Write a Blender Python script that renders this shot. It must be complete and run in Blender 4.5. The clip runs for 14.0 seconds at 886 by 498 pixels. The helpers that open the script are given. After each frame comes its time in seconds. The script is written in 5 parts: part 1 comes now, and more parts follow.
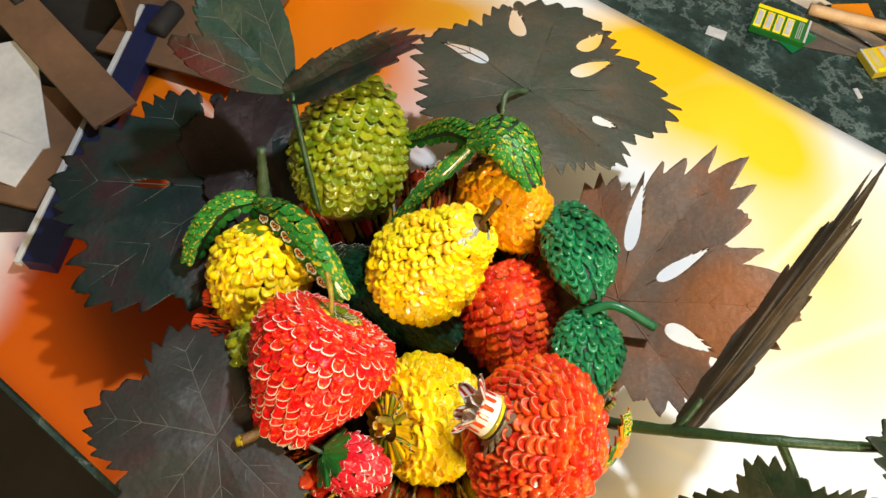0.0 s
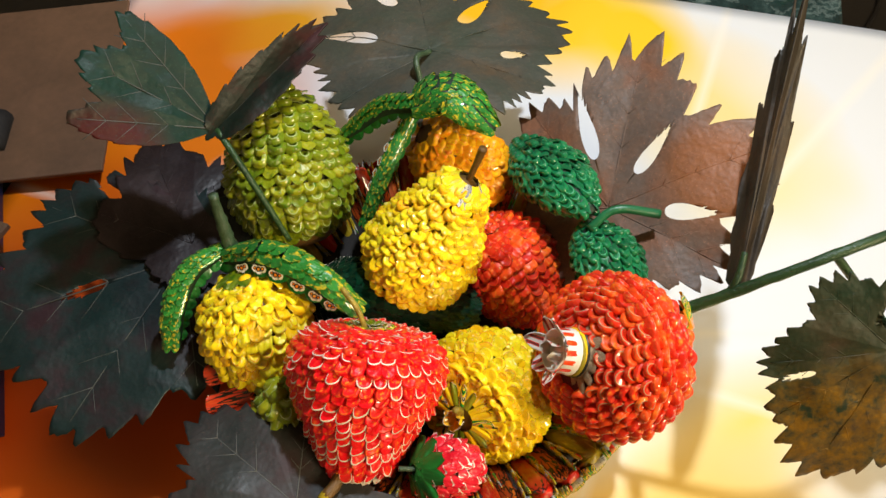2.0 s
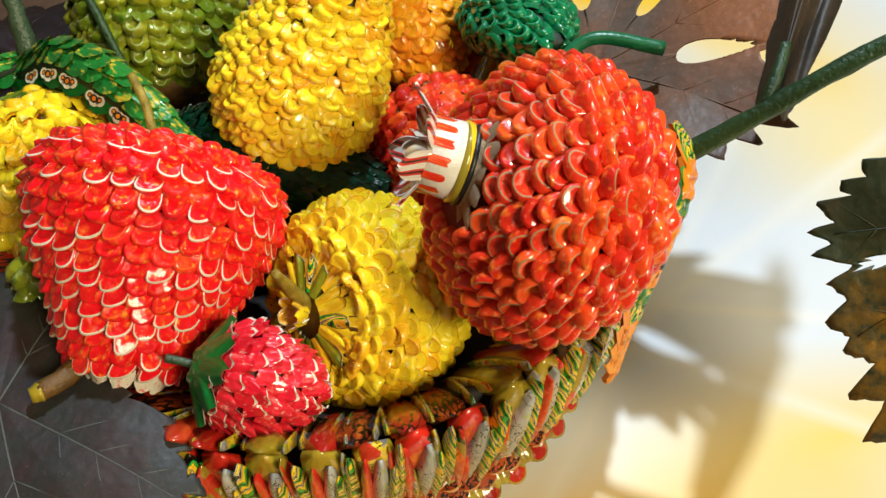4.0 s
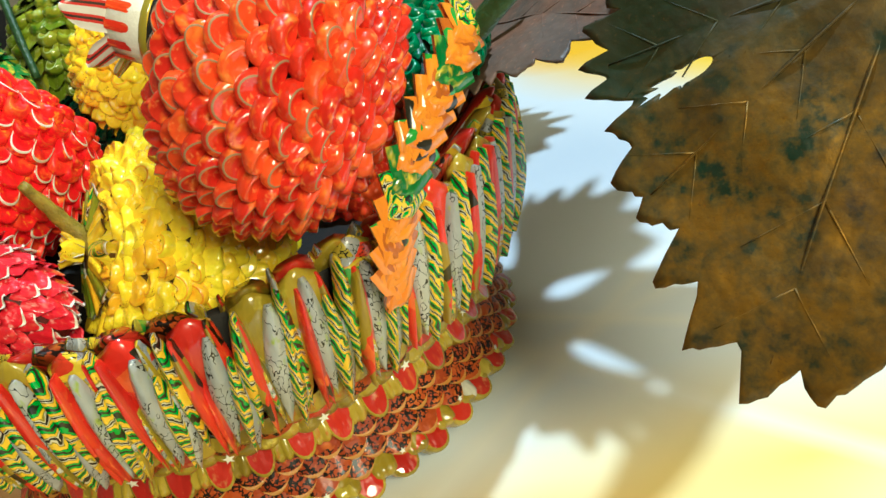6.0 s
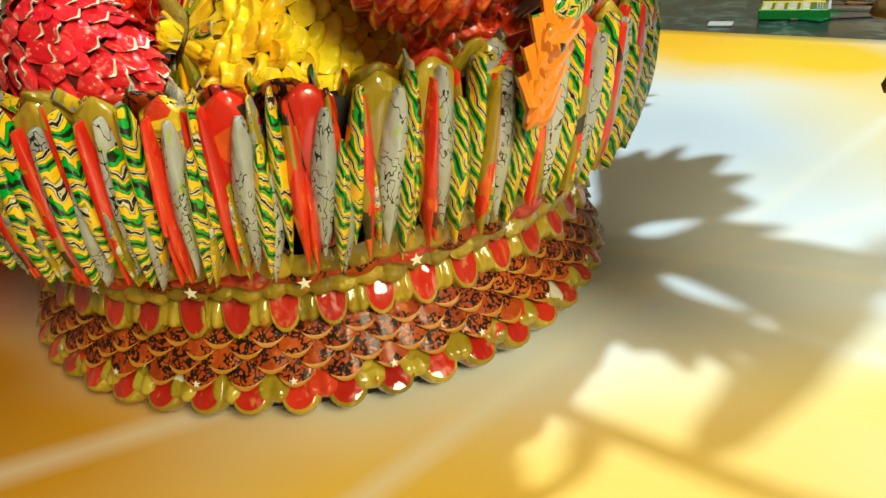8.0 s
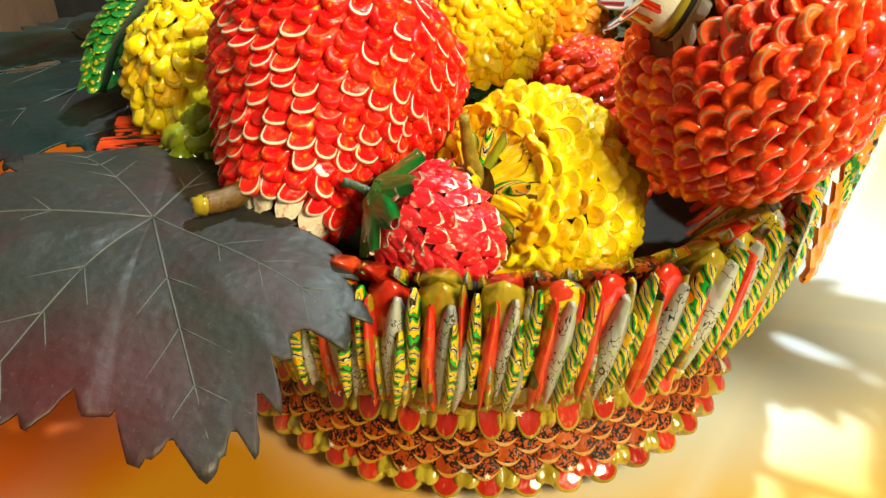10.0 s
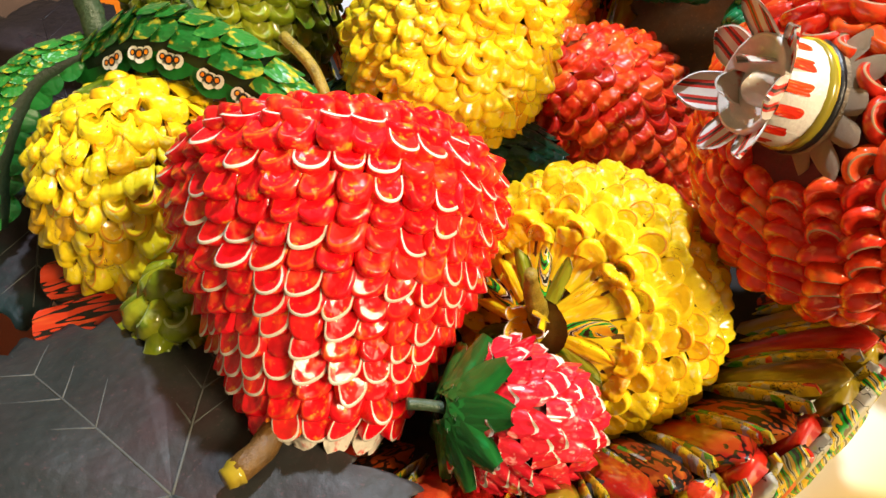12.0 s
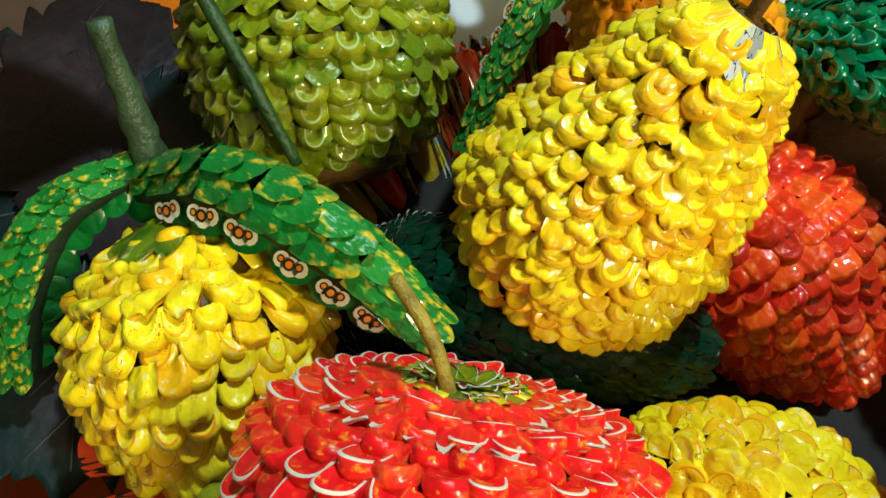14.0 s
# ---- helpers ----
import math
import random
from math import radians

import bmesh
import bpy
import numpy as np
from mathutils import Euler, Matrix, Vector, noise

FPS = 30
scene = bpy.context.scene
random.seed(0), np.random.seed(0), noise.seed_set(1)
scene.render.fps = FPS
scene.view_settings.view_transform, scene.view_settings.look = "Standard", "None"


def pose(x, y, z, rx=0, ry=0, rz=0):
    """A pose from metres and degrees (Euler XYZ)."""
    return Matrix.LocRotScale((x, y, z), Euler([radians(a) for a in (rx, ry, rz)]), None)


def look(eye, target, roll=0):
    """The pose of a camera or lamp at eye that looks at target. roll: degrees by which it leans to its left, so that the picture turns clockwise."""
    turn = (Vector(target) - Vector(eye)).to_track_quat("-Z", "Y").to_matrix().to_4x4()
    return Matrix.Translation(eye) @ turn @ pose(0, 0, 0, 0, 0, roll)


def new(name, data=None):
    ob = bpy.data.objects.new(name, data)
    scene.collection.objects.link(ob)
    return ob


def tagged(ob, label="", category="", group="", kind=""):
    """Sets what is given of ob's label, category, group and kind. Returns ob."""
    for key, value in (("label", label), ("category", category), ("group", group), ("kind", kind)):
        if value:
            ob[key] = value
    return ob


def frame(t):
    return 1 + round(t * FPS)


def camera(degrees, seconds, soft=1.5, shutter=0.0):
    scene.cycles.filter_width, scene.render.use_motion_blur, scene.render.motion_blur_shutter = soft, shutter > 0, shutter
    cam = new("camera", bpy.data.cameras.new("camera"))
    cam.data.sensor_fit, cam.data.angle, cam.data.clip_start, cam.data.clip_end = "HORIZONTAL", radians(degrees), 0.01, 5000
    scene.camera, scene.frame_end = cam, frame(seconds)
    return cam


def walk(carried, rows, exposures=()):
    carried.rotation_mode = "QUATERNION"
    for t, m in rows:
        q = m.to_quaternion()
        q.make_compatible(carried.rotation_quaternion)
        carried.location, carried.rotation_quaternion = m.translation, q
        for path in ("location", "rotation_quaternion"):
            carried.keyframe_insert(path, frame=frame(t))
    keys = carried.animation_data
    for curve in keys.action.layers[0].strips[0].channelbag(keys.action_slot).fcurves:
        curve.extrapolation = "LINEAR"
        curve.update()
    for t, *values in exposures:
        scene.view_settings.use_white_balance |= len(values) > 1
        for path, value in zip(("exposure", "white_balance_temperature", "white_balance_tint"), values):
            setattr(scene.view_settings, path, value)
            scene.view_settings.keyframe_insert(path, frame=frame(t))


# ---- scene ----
cam = camera(58.66, 14.0, soft=1.5)
PATH = [
    (0, look((0.02674, -0.18480, 0.46140), (0.00358, 0.31473, -0.40458), 3.66)),
    (0.5, look((0.02812, -0.19103, 0.48247), (0.10884, 0.28294, -0.39436), 8.39)),
    (1, look((0.02746, -0.19803, 0.48932), (0.16525, 0.25974, -0.38901), 9.79)),
    (1.5, look((-0.00547, -0.18839, 0.47665), (0.16548, 0.23074, -0.41503), 7.39)),
    (2, look((-0.04848, -0.18431, 0.43391), (0.12784, 0.30861, -0.41811), 0.07)),
    (2.5, look((-0.03286, -0.19451, 0.38728), (0.09706, 0.36272, -0.43285), -4.29)),
    (3, look((-0.01724, -0.21919, 0.35565), (0.08492, 0.41363, -0.41188), -5.07)),
    (3.5, look((0.00692, -0.23609, 0.31164), (0.06034, 0.44899, -0.41487), -4.07)),
    (4, look((0.02517, -0.21840, 0.25619), (0.10131, 0.46780, -0.46723), -6.24)),
    (4.2, look((0.03571, -0.21887, 0.23767), (0.12513, 0.49257, -0.45937), -7.43)),
    (6.3, look((0.11572, -0.24855, 0.15845), (-0.01606, 0.62221, -0.31527), -15.36)),
    (6.5, look((0.11476, -0.25036, 0.15331), (0.00069, 0.62828, -0.31035), -13.32)),
    (7, look((0.10942, -0.25351, 0.13645), (-0.00257, 0.62532, -0.32735), -10.64)),
    (7.5, look((0.09521, -0.25309, 0.12838), (-0.01375, 0.63040, -0.32721), -8.24)),
    (8, look((0.07814, -0.25004, 0.11838), (-0.02847, 0.63757, -0.32972), -5.61)),
    (8.5, look((0.06153, -0.25152, 0.12264), (-0.06121, 0.63086, -0.33160), -3.67)),
    (9, look((0.02871, -0.25960, 0.13626), (-0.06064, 0.62084, -0.32940), -1.47)),
    (9.2, look((0.01621, -0.26309, 0.14572), (-0.04063, 0.61859, -0.32270), -0.74)),
    (11.3, look((-0.06391, -0.20898, 0.21577), (0.15235, 0.51035, -0.44437), -3.04)),
    (11.5, look((-0.05814, -0.19726, 0.21822), (0.14586, 0.51078, -0.45784), -4.41)),
    (12, look((-0.04440, -0.16896, 0.22189), (0.12806, 0.50484, -0.49661), -6.59)),
    (12.5, look((-0.03774, -0.13672, 0.22269), (0.09400, 0.48111, -0.55251), -8.92)),
    (13, look((-0.04566, -0.10428, 0.23677), (0.08997, 0.45586, -0.58045), -8.13)),
    (13.5, look((-0.03700, -0.08033, 0.24284), (0.05803, 0.46313, -0.59120), -7.72)),
    (14, look((-0.03431, -0.07916, 0.24191), (0.03199, 0.44998, -0.60404), -6.31)),
]
walk(cam, PATH, exposures=((0.0, -0.24, 6850, 8), (0.5, -0.38, 6350, 2), (1.0, -0.60, 5850, -1), (1.5, -0.50, 6050, 2), (2.0, -0.45, 6500, 10), (2.5, -0.25, 6300, 9), (3.0, -0.25, 6100, 7), (4.0, -0.52, 5850, 4), (6.5, -0.26, 5100, -11), (7.0, -0.40, 5150, -12), (7.5, -0.38, 5350, -12), (8.0, -0.25, 5950, -8), (8.5, -0.16, 6100, -6), (9.0, 0.08, 6250, -8), (11.5, 0.25, 6350, 2), (12.0, 0.10, 6350, 12), (12.5, -0.28, 6400, 16), (13.0, -0.42, 6050, -9), (14.0, -0.60, 5950, -12)))

# ---- light ----
world = bpy.data.worlds.new("room_air")
scene.world = world
world.use_nodes = True
world.node_tree.nodes["Background"].inputs[0].default_value = (0.5, 0.55, 0.65, 1)
world.node_tree.nodes["Background"].inputs[1].default_value = 0.0


def area_lamp(name, eye, target, size, power, colour):
    data = bpy.data.lights.new(name, "AREA")
    data.shape, data.size, data.energy, data.color = "DISK", size, power, colour
    ob = new(name, data)
    ob.matrix_basis = look(eye, target)
    return ob


area_lamp("hanging_lamp", (0.205, 0.140, 0.73), (0.02, 0, 0.05), 0.035, 6.4, (0.86, 0.93, 1.0))
# Added warm fill from the front right; no such source is seen there.
area_lamp("window_daylight", (0.92, -1.38, 1.12), (0, 0, 0.05), 0.62, 54, (1.0, 0.79, 0.48))


# ---- materials ----
def nodes_of(name):
    m = bpy.data.materials.new(name)
    m.use_nodes = True
    t = m.node_tree
    return m, t, t.nodes["Principled BSDF"]


def add(t, kind, **values):
    n = t.nodes.new(kind)
    for key, v in values.items():
        n.inputs[key.replace("_", " ")].default_value = v
    return n


def ramp(t, stops, source, mode="LINEAR"):
    n = t.nodes.new("ShaderNodeValToRGB")
    n.color_ramp.interpolation = mode
    while len(n.color_ramp.elements) < len(stops):
        n.color_ramp.elements.new(0.5)
    for e, (p, c) in zip(n.color_ramp.elements, stops):
        e.position, e.color = p, (*c, 1)
    t.links.new(source, n.inputs[0])
    return n.outputs[0]


def mix(t, a, b, f):
    n = t.nodes.new("ShaderNodeMix")
    n.data_type = "RGBA"
    for socket, v in ((n.inputs[0], f), (n.inputs[6], a), (n.inputs[7], b)):
        if isinstance(v, bpy.types.NodeSocket):
            t.links.new(v, socket)
        elif isinstance(v, tuple):
            socket.default_value = (*v, 1)
        else:
            socket.default_value = v
    return n.outputs[2]


def calc(t, op, a, b=0.0, clamp=False):
    n = t.nodes.new("ShaderNodeMath")
    n.operation, n.use_clamp = op, clamp
    for socket, v in zip(n.inputs, (a, b)):
        if isinstance(v, bpy.types.NodeSocket):
            t.links.new(v, socket)
        else:
            socket.default_value = v
    return n.outputs[0]


def noise_of(t, vector, scale, detail=3.0, rough=0.55):
    n = add(t, "ShaderNodeTexNoise", Scale=scale, Detail=detail, Roughness=rough)
    t.links.new(vector, n.inputs["Vector"])
    return n.outputs["Fac"]


def bump(t, b, height, strength, distance):
    n = add(t, "ShaderNodeBump", Strength=strength, Distance=distance)
    t.links.new(height, n.inputs["Height"])
    t.links.new(n.outputs[0], b.inputs["Normal"])


def piece_random(t, island):
    if island:
        return t.nodes.new("ShaderNodeNewGeometry").outputs["Random Per Island"]
    return t.nodes.new("ShaderNodeObjectInfo").outputs["Random"]


def wrapper(name, stops, spots, amount, scale=2.2, island=False, gloss=0.3, ink=None, ink_wide=0.06, ink_gate=0.5, bands=None, bands_z=True, light=None, cells=None, tall=1.0, coat=1.0):
    """Lacquered sweet-wrapper paper: a colour for each piece, with printed blotches and dark print lines."""
    m, t, b = nodes_of(name)
    r = piece_random(t, island)
    base = ramp(t, stops, r)
    at = t.nodes.new("ShaderNodeTexCoord").outputs["Object"]
    shift = t.nodes.new("ShaderNodeVectorMath")
    shift.operation = "MULTIPLY_ADD"
    comb = t.nodes.new("ShaderNodeCombineXYZ")
    for k in range(3):
        t.links.new(calc(t, "MULTIPLY", r, (17.0, 41.0, 73.0)[k]), comb.inputs[k])
    t.links.new(at, shift.inputs[0])
    k = scale if not island else scale * 110
    shift.inputs[1].default_value = (k, k * 0.6, k * tall)
    t.links.new(comb.outputs[0], shift.inputs[2])
    v = shift.outputs[0]
    blot = noise_of(t, v, 1.0, 2.0)
    mask = calc(t, "MULTIPLY", calc(t, "SUBTRACT", blot, 1 - amount - 0.06), 6.0, True)
    col = mix(t, base, spots, mask)
    pale = calc(t, "MULTIPLY", calc(t, "SUBTRACT", noise_of(t, v, 1.7, 2.0), 0.60), 7.0, True)
    col = mix(t, col, light if light else spots, pale)
    if cells:
        w = add(t, "ShaderNodeTexVoronoi", Scale=1.0)
        t.links.new(v, w.inputs["Vector"])
        cut = t.nodes.new("ShaderNodeSeparateColor")
        t.links.new(w.outputs["Color"], cut.inputs[0])
        col = mix(t, col, ramp(t, cells, cut.outputs[0], "CONSTANT"), calc(t, "GREATER_THAN", cut.outputs[1], 0.25))
    if bands:
        wv = add(t, "ShaderNodeTexWave", Scale=0.45 if bands_z is not None else 0.36, Distortion=9.0 if bands_z is not None else 7.0, Detail=3.0)
        wv.bands_direction = "DIAGONAL" if bands_z is None else "Z" if bands_z else "Y"
        t.links.new(v, wv.inputs["Vector"])
        col = mix(t, col, ramp(t, bands, wv.outputs["Fac"], "CONSTANT"), calc(t, "GREATER_THAN", noise_of(t, v, 0.5, 1.0), 0.36))
    if ink:
        line = calc(t, "LESS_THAN", calc(t, "ABSOLUTE", calc(t, "SUBTRACT", noise_of(t, v, 2.6, 1.0), 0.5)), ink_wide * 0.35)
        gate = calc(t, "GREATER_THAN", noise_of(t, v, 0.7, 1.0), ink_gate)
        col = mix(t, col, ink, calc(t, "MULTIPLY", line, gate))
    fine = noise_of(t, v, 5.0, 4.0)
    col = mix(t, col, (0.0, 0.0, 0.0), calc(t, "MULTIPLY", calc(t, "SUBTRACT", fine, 0.5), 0.22, True))
    t.links.new(col, b.inputs["Base Color"])
    b.inputs["Roughness"].default_value = gloss
    b.inputs["Coat Weight"].default_value = coat
    b.inputs["Coat Roughness"].default_value = 0.03
    bump(t, b, noise_of(t, v, 1.0, 1.5), 0.12, 0.1 if not island else 0.001)
    b.inputs["Specular IOR Level"].default_value = 0.18
    return m


def surface(name, a, c, scale, rough, relief=0.2, distance=0.001, metal=0.0, detail=5.0):
    m, t, b = nodes_of(name)
    at = t.nodes.new("ShaderNodeTexCoord").outputs["Object"]
    n1, n2 = noise_of(t, at, scale, detail), noise_of(t, at, scale * 7, detail)
    f = calc(t, "ADD", calc(t, "MULTIPLY", n1, 0.7), calc(t, "MULTIPLY", n2, 0.3))
    t.links.new(ramp(t, ((0.32, a), (0.68, c)), f), b.inputs["Base Color"])
    b.inputs["Roughness"].default_value, b.inputs["Metallic"].default_value = rough, metal
    bump(t, b, n2, relief, distance)
    return m


PAPER = surface("paper_cut_edge", (0.64, 0.55, 0.42), (0.86, 0.81, 0.70), 300, 0.4)
# Core colours are cut down to paint shade into the gaps between scales.
def shaded_core(name, c):
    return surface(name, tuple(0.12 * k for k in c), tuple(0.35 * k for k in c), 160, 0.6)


CORE_RED, CORE_YELLOW, CORE_LIME, CORE_GREEN = shaded_core("red_shaded_core", (0.4, 0.02, 0.01)), shaded_core("yellow_shaded_core", (0.45, 0.22, 0.01)), shaded_core("lime_shaded_core", (0.12, 0.14, 0.01)), shaded_core("green_shaded_core", (0.01, 0.07, 0.02))
# Near-black backing, coloured to read as deep shade between the folds.
DARK = surface("gap_shade", (0.004, 0.003, 0.002), (0.012, 0.008, 0.005), 90, 0.8)


def both(name, stops, spots, amount, **kw):
    return wrapper(name, stops, spots, amount, **kw), wrapper(name + "_joined", stops, spots, amount, island=True, **kw)


RED = both("red_wrapper", ((0.0, (0.70, 0.004, 0.010)), (0.6, (0.84, 0.006, 0.014)), (1.0, (0.88, 0.02, 0.016))), (0.92, 0.10, 0.02), 0.40, light=(0.95, 0.36, 0.02), coat=0.6)
SCARLET = both("scarlet_wrapper", ((0.0, (0.60, 0.014, 0.005)), (0.6, (0.76, 0.036, 0.008)), (1.0, (0.86, 0.095, 0.010))), (0.9, 0.22, 0.02), 0.38, light=(0.9, 0.3, 0.08))
CRIMSON = both("crimson_wrapper", ((0.0, (0.45, 0.010, 0.007)), (1.0, (0.70, 0.04, 0.010))), (0.75, 0.12, 0.02), 0.34)
PINK = both("pink_wrapper", ((0.0, (0.62, 0.005, 0.02)), (1.0, (0.8, 0.025, 0.045))), (0.85, 0.12, 0.1), 0.34, light=(0.88, 0.4, 0.35))
YELLOW = both("yellow_wrapper", ((0.0, (0.86, 0.45, 0.005)), (0.4, (0.90, 0.65, 0.007)), (1.0, (0.92, 0.76, 0.014))), (0.84, 0.30, 0.006), 0.31, light=(0.9, 0.80, 0.3), ink=(0.3, 0.1, 0.01), ink_wide=0.035, ink_gate=0.62)
AMBER = both("amber_wrapper", ((0.0, (0.7, 0.25, 0.004)), (1.0, (0.88, 0.48, 0.008))), (0.8, 0.2, 0.006), 0.4)
LIME = both("lime_wrapper", ((0.0, (0.095, 0.15, 0.004)), (0.5, (0.18, 0.23, 0.006)), (1.0, (0.30, 0.31, 0.012))), (0.06, 0.14, 0.005), 0.40, light=(0.36, 0.42, 0.12))
GREEN = both("green_wrapper", ((0.0, (0.012, 0.13, 0.02)), (1.0, (0.03, 0.22, 0.03))), (0.7, 0.5, 0.02), 0.40, scale=2.8, light=(0.10, 0.33, 0.05))
GREEN_PLAIN = both("plain_green_wrapper", ((0.0, (0.006, 0.085, 0.012)), (1.0, (0.014, 0.15, 0.022))), (0.02, 0.15, 0.02), 0.2, light=(0.01, 0.18, 0.04), coat=0.5)
EMERALD = both("emerald_wrapper", ((0.0, (0.004, 0.11, 0.038)), (1.0, (0.008, 0.19, 0.065))), (0.003, 0.07, 0.028), 0.3, light=(0.005, 0.15, 0.06))
BOTTLE = both("bottle_green_wrapper", ((0.0, (0.0015, 0.014, 0.008)), (1.0, (0.003, 0.035, 0.015))), (0.25, 0.04, 0.012), 0.14, light=(0.005, 0.06, 0.03), coat=0.3)
MIXED = both("olive_red_wrapper", ((0.0, (0.22, 0.15, 0.006)), (1.0, (0.38, 0.27, 0.02))), (0.5, 0.38, 0.04), 0.3, scale=1.3, tall=2.5, cells=((0.0, (0.3, 0.21, 0.012)), (0.5, (0.5, 0.035, 0.01)), (0.75, (0.42, 0.32, 0.03)), (0.9, (0.6, 0.56, 0.45))))
OLIVE = both("olive_wrapper", ((0.0, (0.18, 0.12, 0.006)), (0.5, (0.3, 0.22, 0.010)), (1.0, (0.4, 0.28, 0.02))), (0.42, 0.05, 0.008), 0.34, scale=2.4, light=(0.5, 0.4, 0.05))
GREY = both("grey_wrapper", ((0.0, (0.27, 0.28, 0.29)), (0.7, (0.40, 0.41, 0.41)), (1.0, (0.58, 0.57, 0.54))), (0.34, 0.42, 0.06), 0.30, scale=1.5, tall=3.0, ink=(0.012, 0.012, 0.012), ink_wide=0.055, ink_gate=0.44)
STRIPE = both("yellow_green_wrapper", ((0.0, (0.75, 0.40, 0.008)), (0.7, (0.85, 0.58, 0.015)), (1.0, (0.4, 0.3, 0.02))), (0.5, 0.3, 0.02), 0.3, scale=1.9, tall=5.0, bands_z=None, bands=((0.0, (0.012, 0.02, 0.008)), (0.06, (0.02, 0.38, 0.03)), (0.32, (0.014, 0.02, 0.008)), (0.38, (0.86, 0.55, 0.01)), (0.80, (0.3, 0.24, 0.02)), (0.9, (0.62, 0.58, 0.42)), (0.97, (0.014, 0.012, 0.008))))
WOVEN = both("orange_green_wrapper", ((0.0, (0.72, 0.20, 0.006)), (1.0, (0.84, 0.30, 0.01))), (0.5, 0.14, 0.006), 0.35, scale=1.6, tall=2.0, cells=((0.0, (0.78, 0.24, 0.008)), (0.62, (0.45, 0.11, 0.006)), (0.78, (0.05, 0.30, 0.03)), (0.92, (0.02, 0.016, 0.008))))
REDMIX = both("red_olive_wrapper", ((0.0, (0.5, 0.012, 0.006)), (1.0, (0.72, 0.03, 0.01))), (0.75, 0.12, 0.02), 0.3, scale=1.5, tall=3.5, cells=((0.0, (0.62, 0.02, 0.008)), (0.55, (0.3, 0.2, 0.012)), (0.75, (0.02, 0.014, 0.006)), (0.85, (0.7, 0.1, 0.015))))
PATCH = both("patchwork_wrapper", ((0.0, (0.4, 0.28, 0.01)), (1.0, (0.7, 0.5, 0.02))), (0.5, 0.1, 0.01), 0.3, scale=2.3, tall=6.0, ink=(0.012, 0.01, 0.006), ink_wide=0.06, ink_gate=0.5, cells=((0.0, (0.3, 0.3, 0.29)), (0.3, (0.36, 0.28, 0.02)), (0.5, (0.7, 0.5, 0.02)), (0.68, (0.55, 0.53, 0.48)), (0.8, (0.05, 0.25, 0.02)), (0.92, (0.6, 0.04, 0.012))))
RUST = both("rust_wrapper", ((0.0, (0.24, 0.030, 0.004)), (1.0, (0.38, 0.062, 0.006))), (0.46, 0.11, 0.010), 0.4, scale=2.8, coat=0.12, gloss=0.48, ink=(0.010, 0.005, 0.003), ink_wide=0.19, ink_gate=0.40)
ORANGE = both("orange_wrapper", ((0.0, (0.75, 0.2, 0.006)), (1.0, (0.85, 0.33, 0.01))), (0.85, 0.5, 0.05), 0.35)
PRINTED_RED = both("printed_red_wrapper", ((0.0, (0.34, 0.016, 0.006)), (1.0, (0.48, 0.04, 0.008))), (0.52, 0.09, 0.015), 0.34, scale=1.6, tall=1.6, ink=(0.01, 0.006, 0.004), ink_wide=0.12, ink_gate=0.42)
FOOT_RED = both("dark_red_wrapper", ((0.0, (0.30, 0.008, 0.005)), (1.0, (0.50, 0.022, 0.008))), (0.55, 0.09, 0.012), 0.34, light=(0.5, 0.16, 0.05))
CREAM = both("cream_wrapper", ((0.0, (0.6, 0.52, 0.4)), (1.0, (0.75, 0.68, 0.56))), (0.65, 0.03, 0.02), 0.36)


# ---- building ----
def mesh_of(name, verts, faces, mats, index=None, smooth=True):
    me = bpy.data.meshes.new(name)
    me.from_pydata([tuple(v) for v in verts], [], faces)
    for m in mats:
        me.materials.append(m)
    if index is not None:
        me.polygons.foreach_set("material_index", index)
    me.polygons.foreach_set("use_smooth", [smooth] * len(me.polygons))
    me.update()
    return me


def thing(name, at, label, category, group=""):
    e = new(name)
    e.empty_display_size = 0.01
    e.matrix_basis = Matrix.Translation(at)
    return tagged(e, label, category, group)


def child(name, me, parent, m=None, label="", kind=""):
    ob = new(name, me)
    ob.parent = parent
    ob.matrix_parent_inverse = parent.matrix_basis.inverted()
    ob.matrix_basis = m if m is not None else Matrix()
    return tagged(ob, label, kind=kind)


def unit_mesh(name, mats, half, height, nx=6, ny=4, thick=0.12, band=0.0):
    """One folded piece: x across, y towards its free end, z outwards; a skirt of cut paper round the free sides."""
    v, f, mi = [], [], []
    for y in range(ny + 1):
        for x in range(nx + 1):
            u, s = 2 * x / nx - 1, (y / ny) ** 0.62
            px, py, pz = height(u, s)
            v.append((half(s) * px, py, pz))
    for y in range(ny):
        for x in range(nx):
            a = y * (nx + 1) + x
            f.append((a, a + 1, a + nx + 2, a + nx + 1))
            mi.append(1 if band and y >= ny - band else 0)
    edge = [y * (nx + 1) for y in range(ny)] + [ny * (nx + 1) + x for x in range(nx + 1)] + [y * (nx + 1) + nx for y in range(ny - 1, -1, -1)]
    start = len(v)
    for a in edge:
        p = v[a]
        v.append((p[0] * 0.93, p[1] - 0.03, p[2] - thick))
    for k in range(len(edge) - 1):
        f.append((edge[k + 1], edge[k], start + k, start + k + 1))
        mi.append(1)
    return mesh_of(name, v, f, mats, mi)


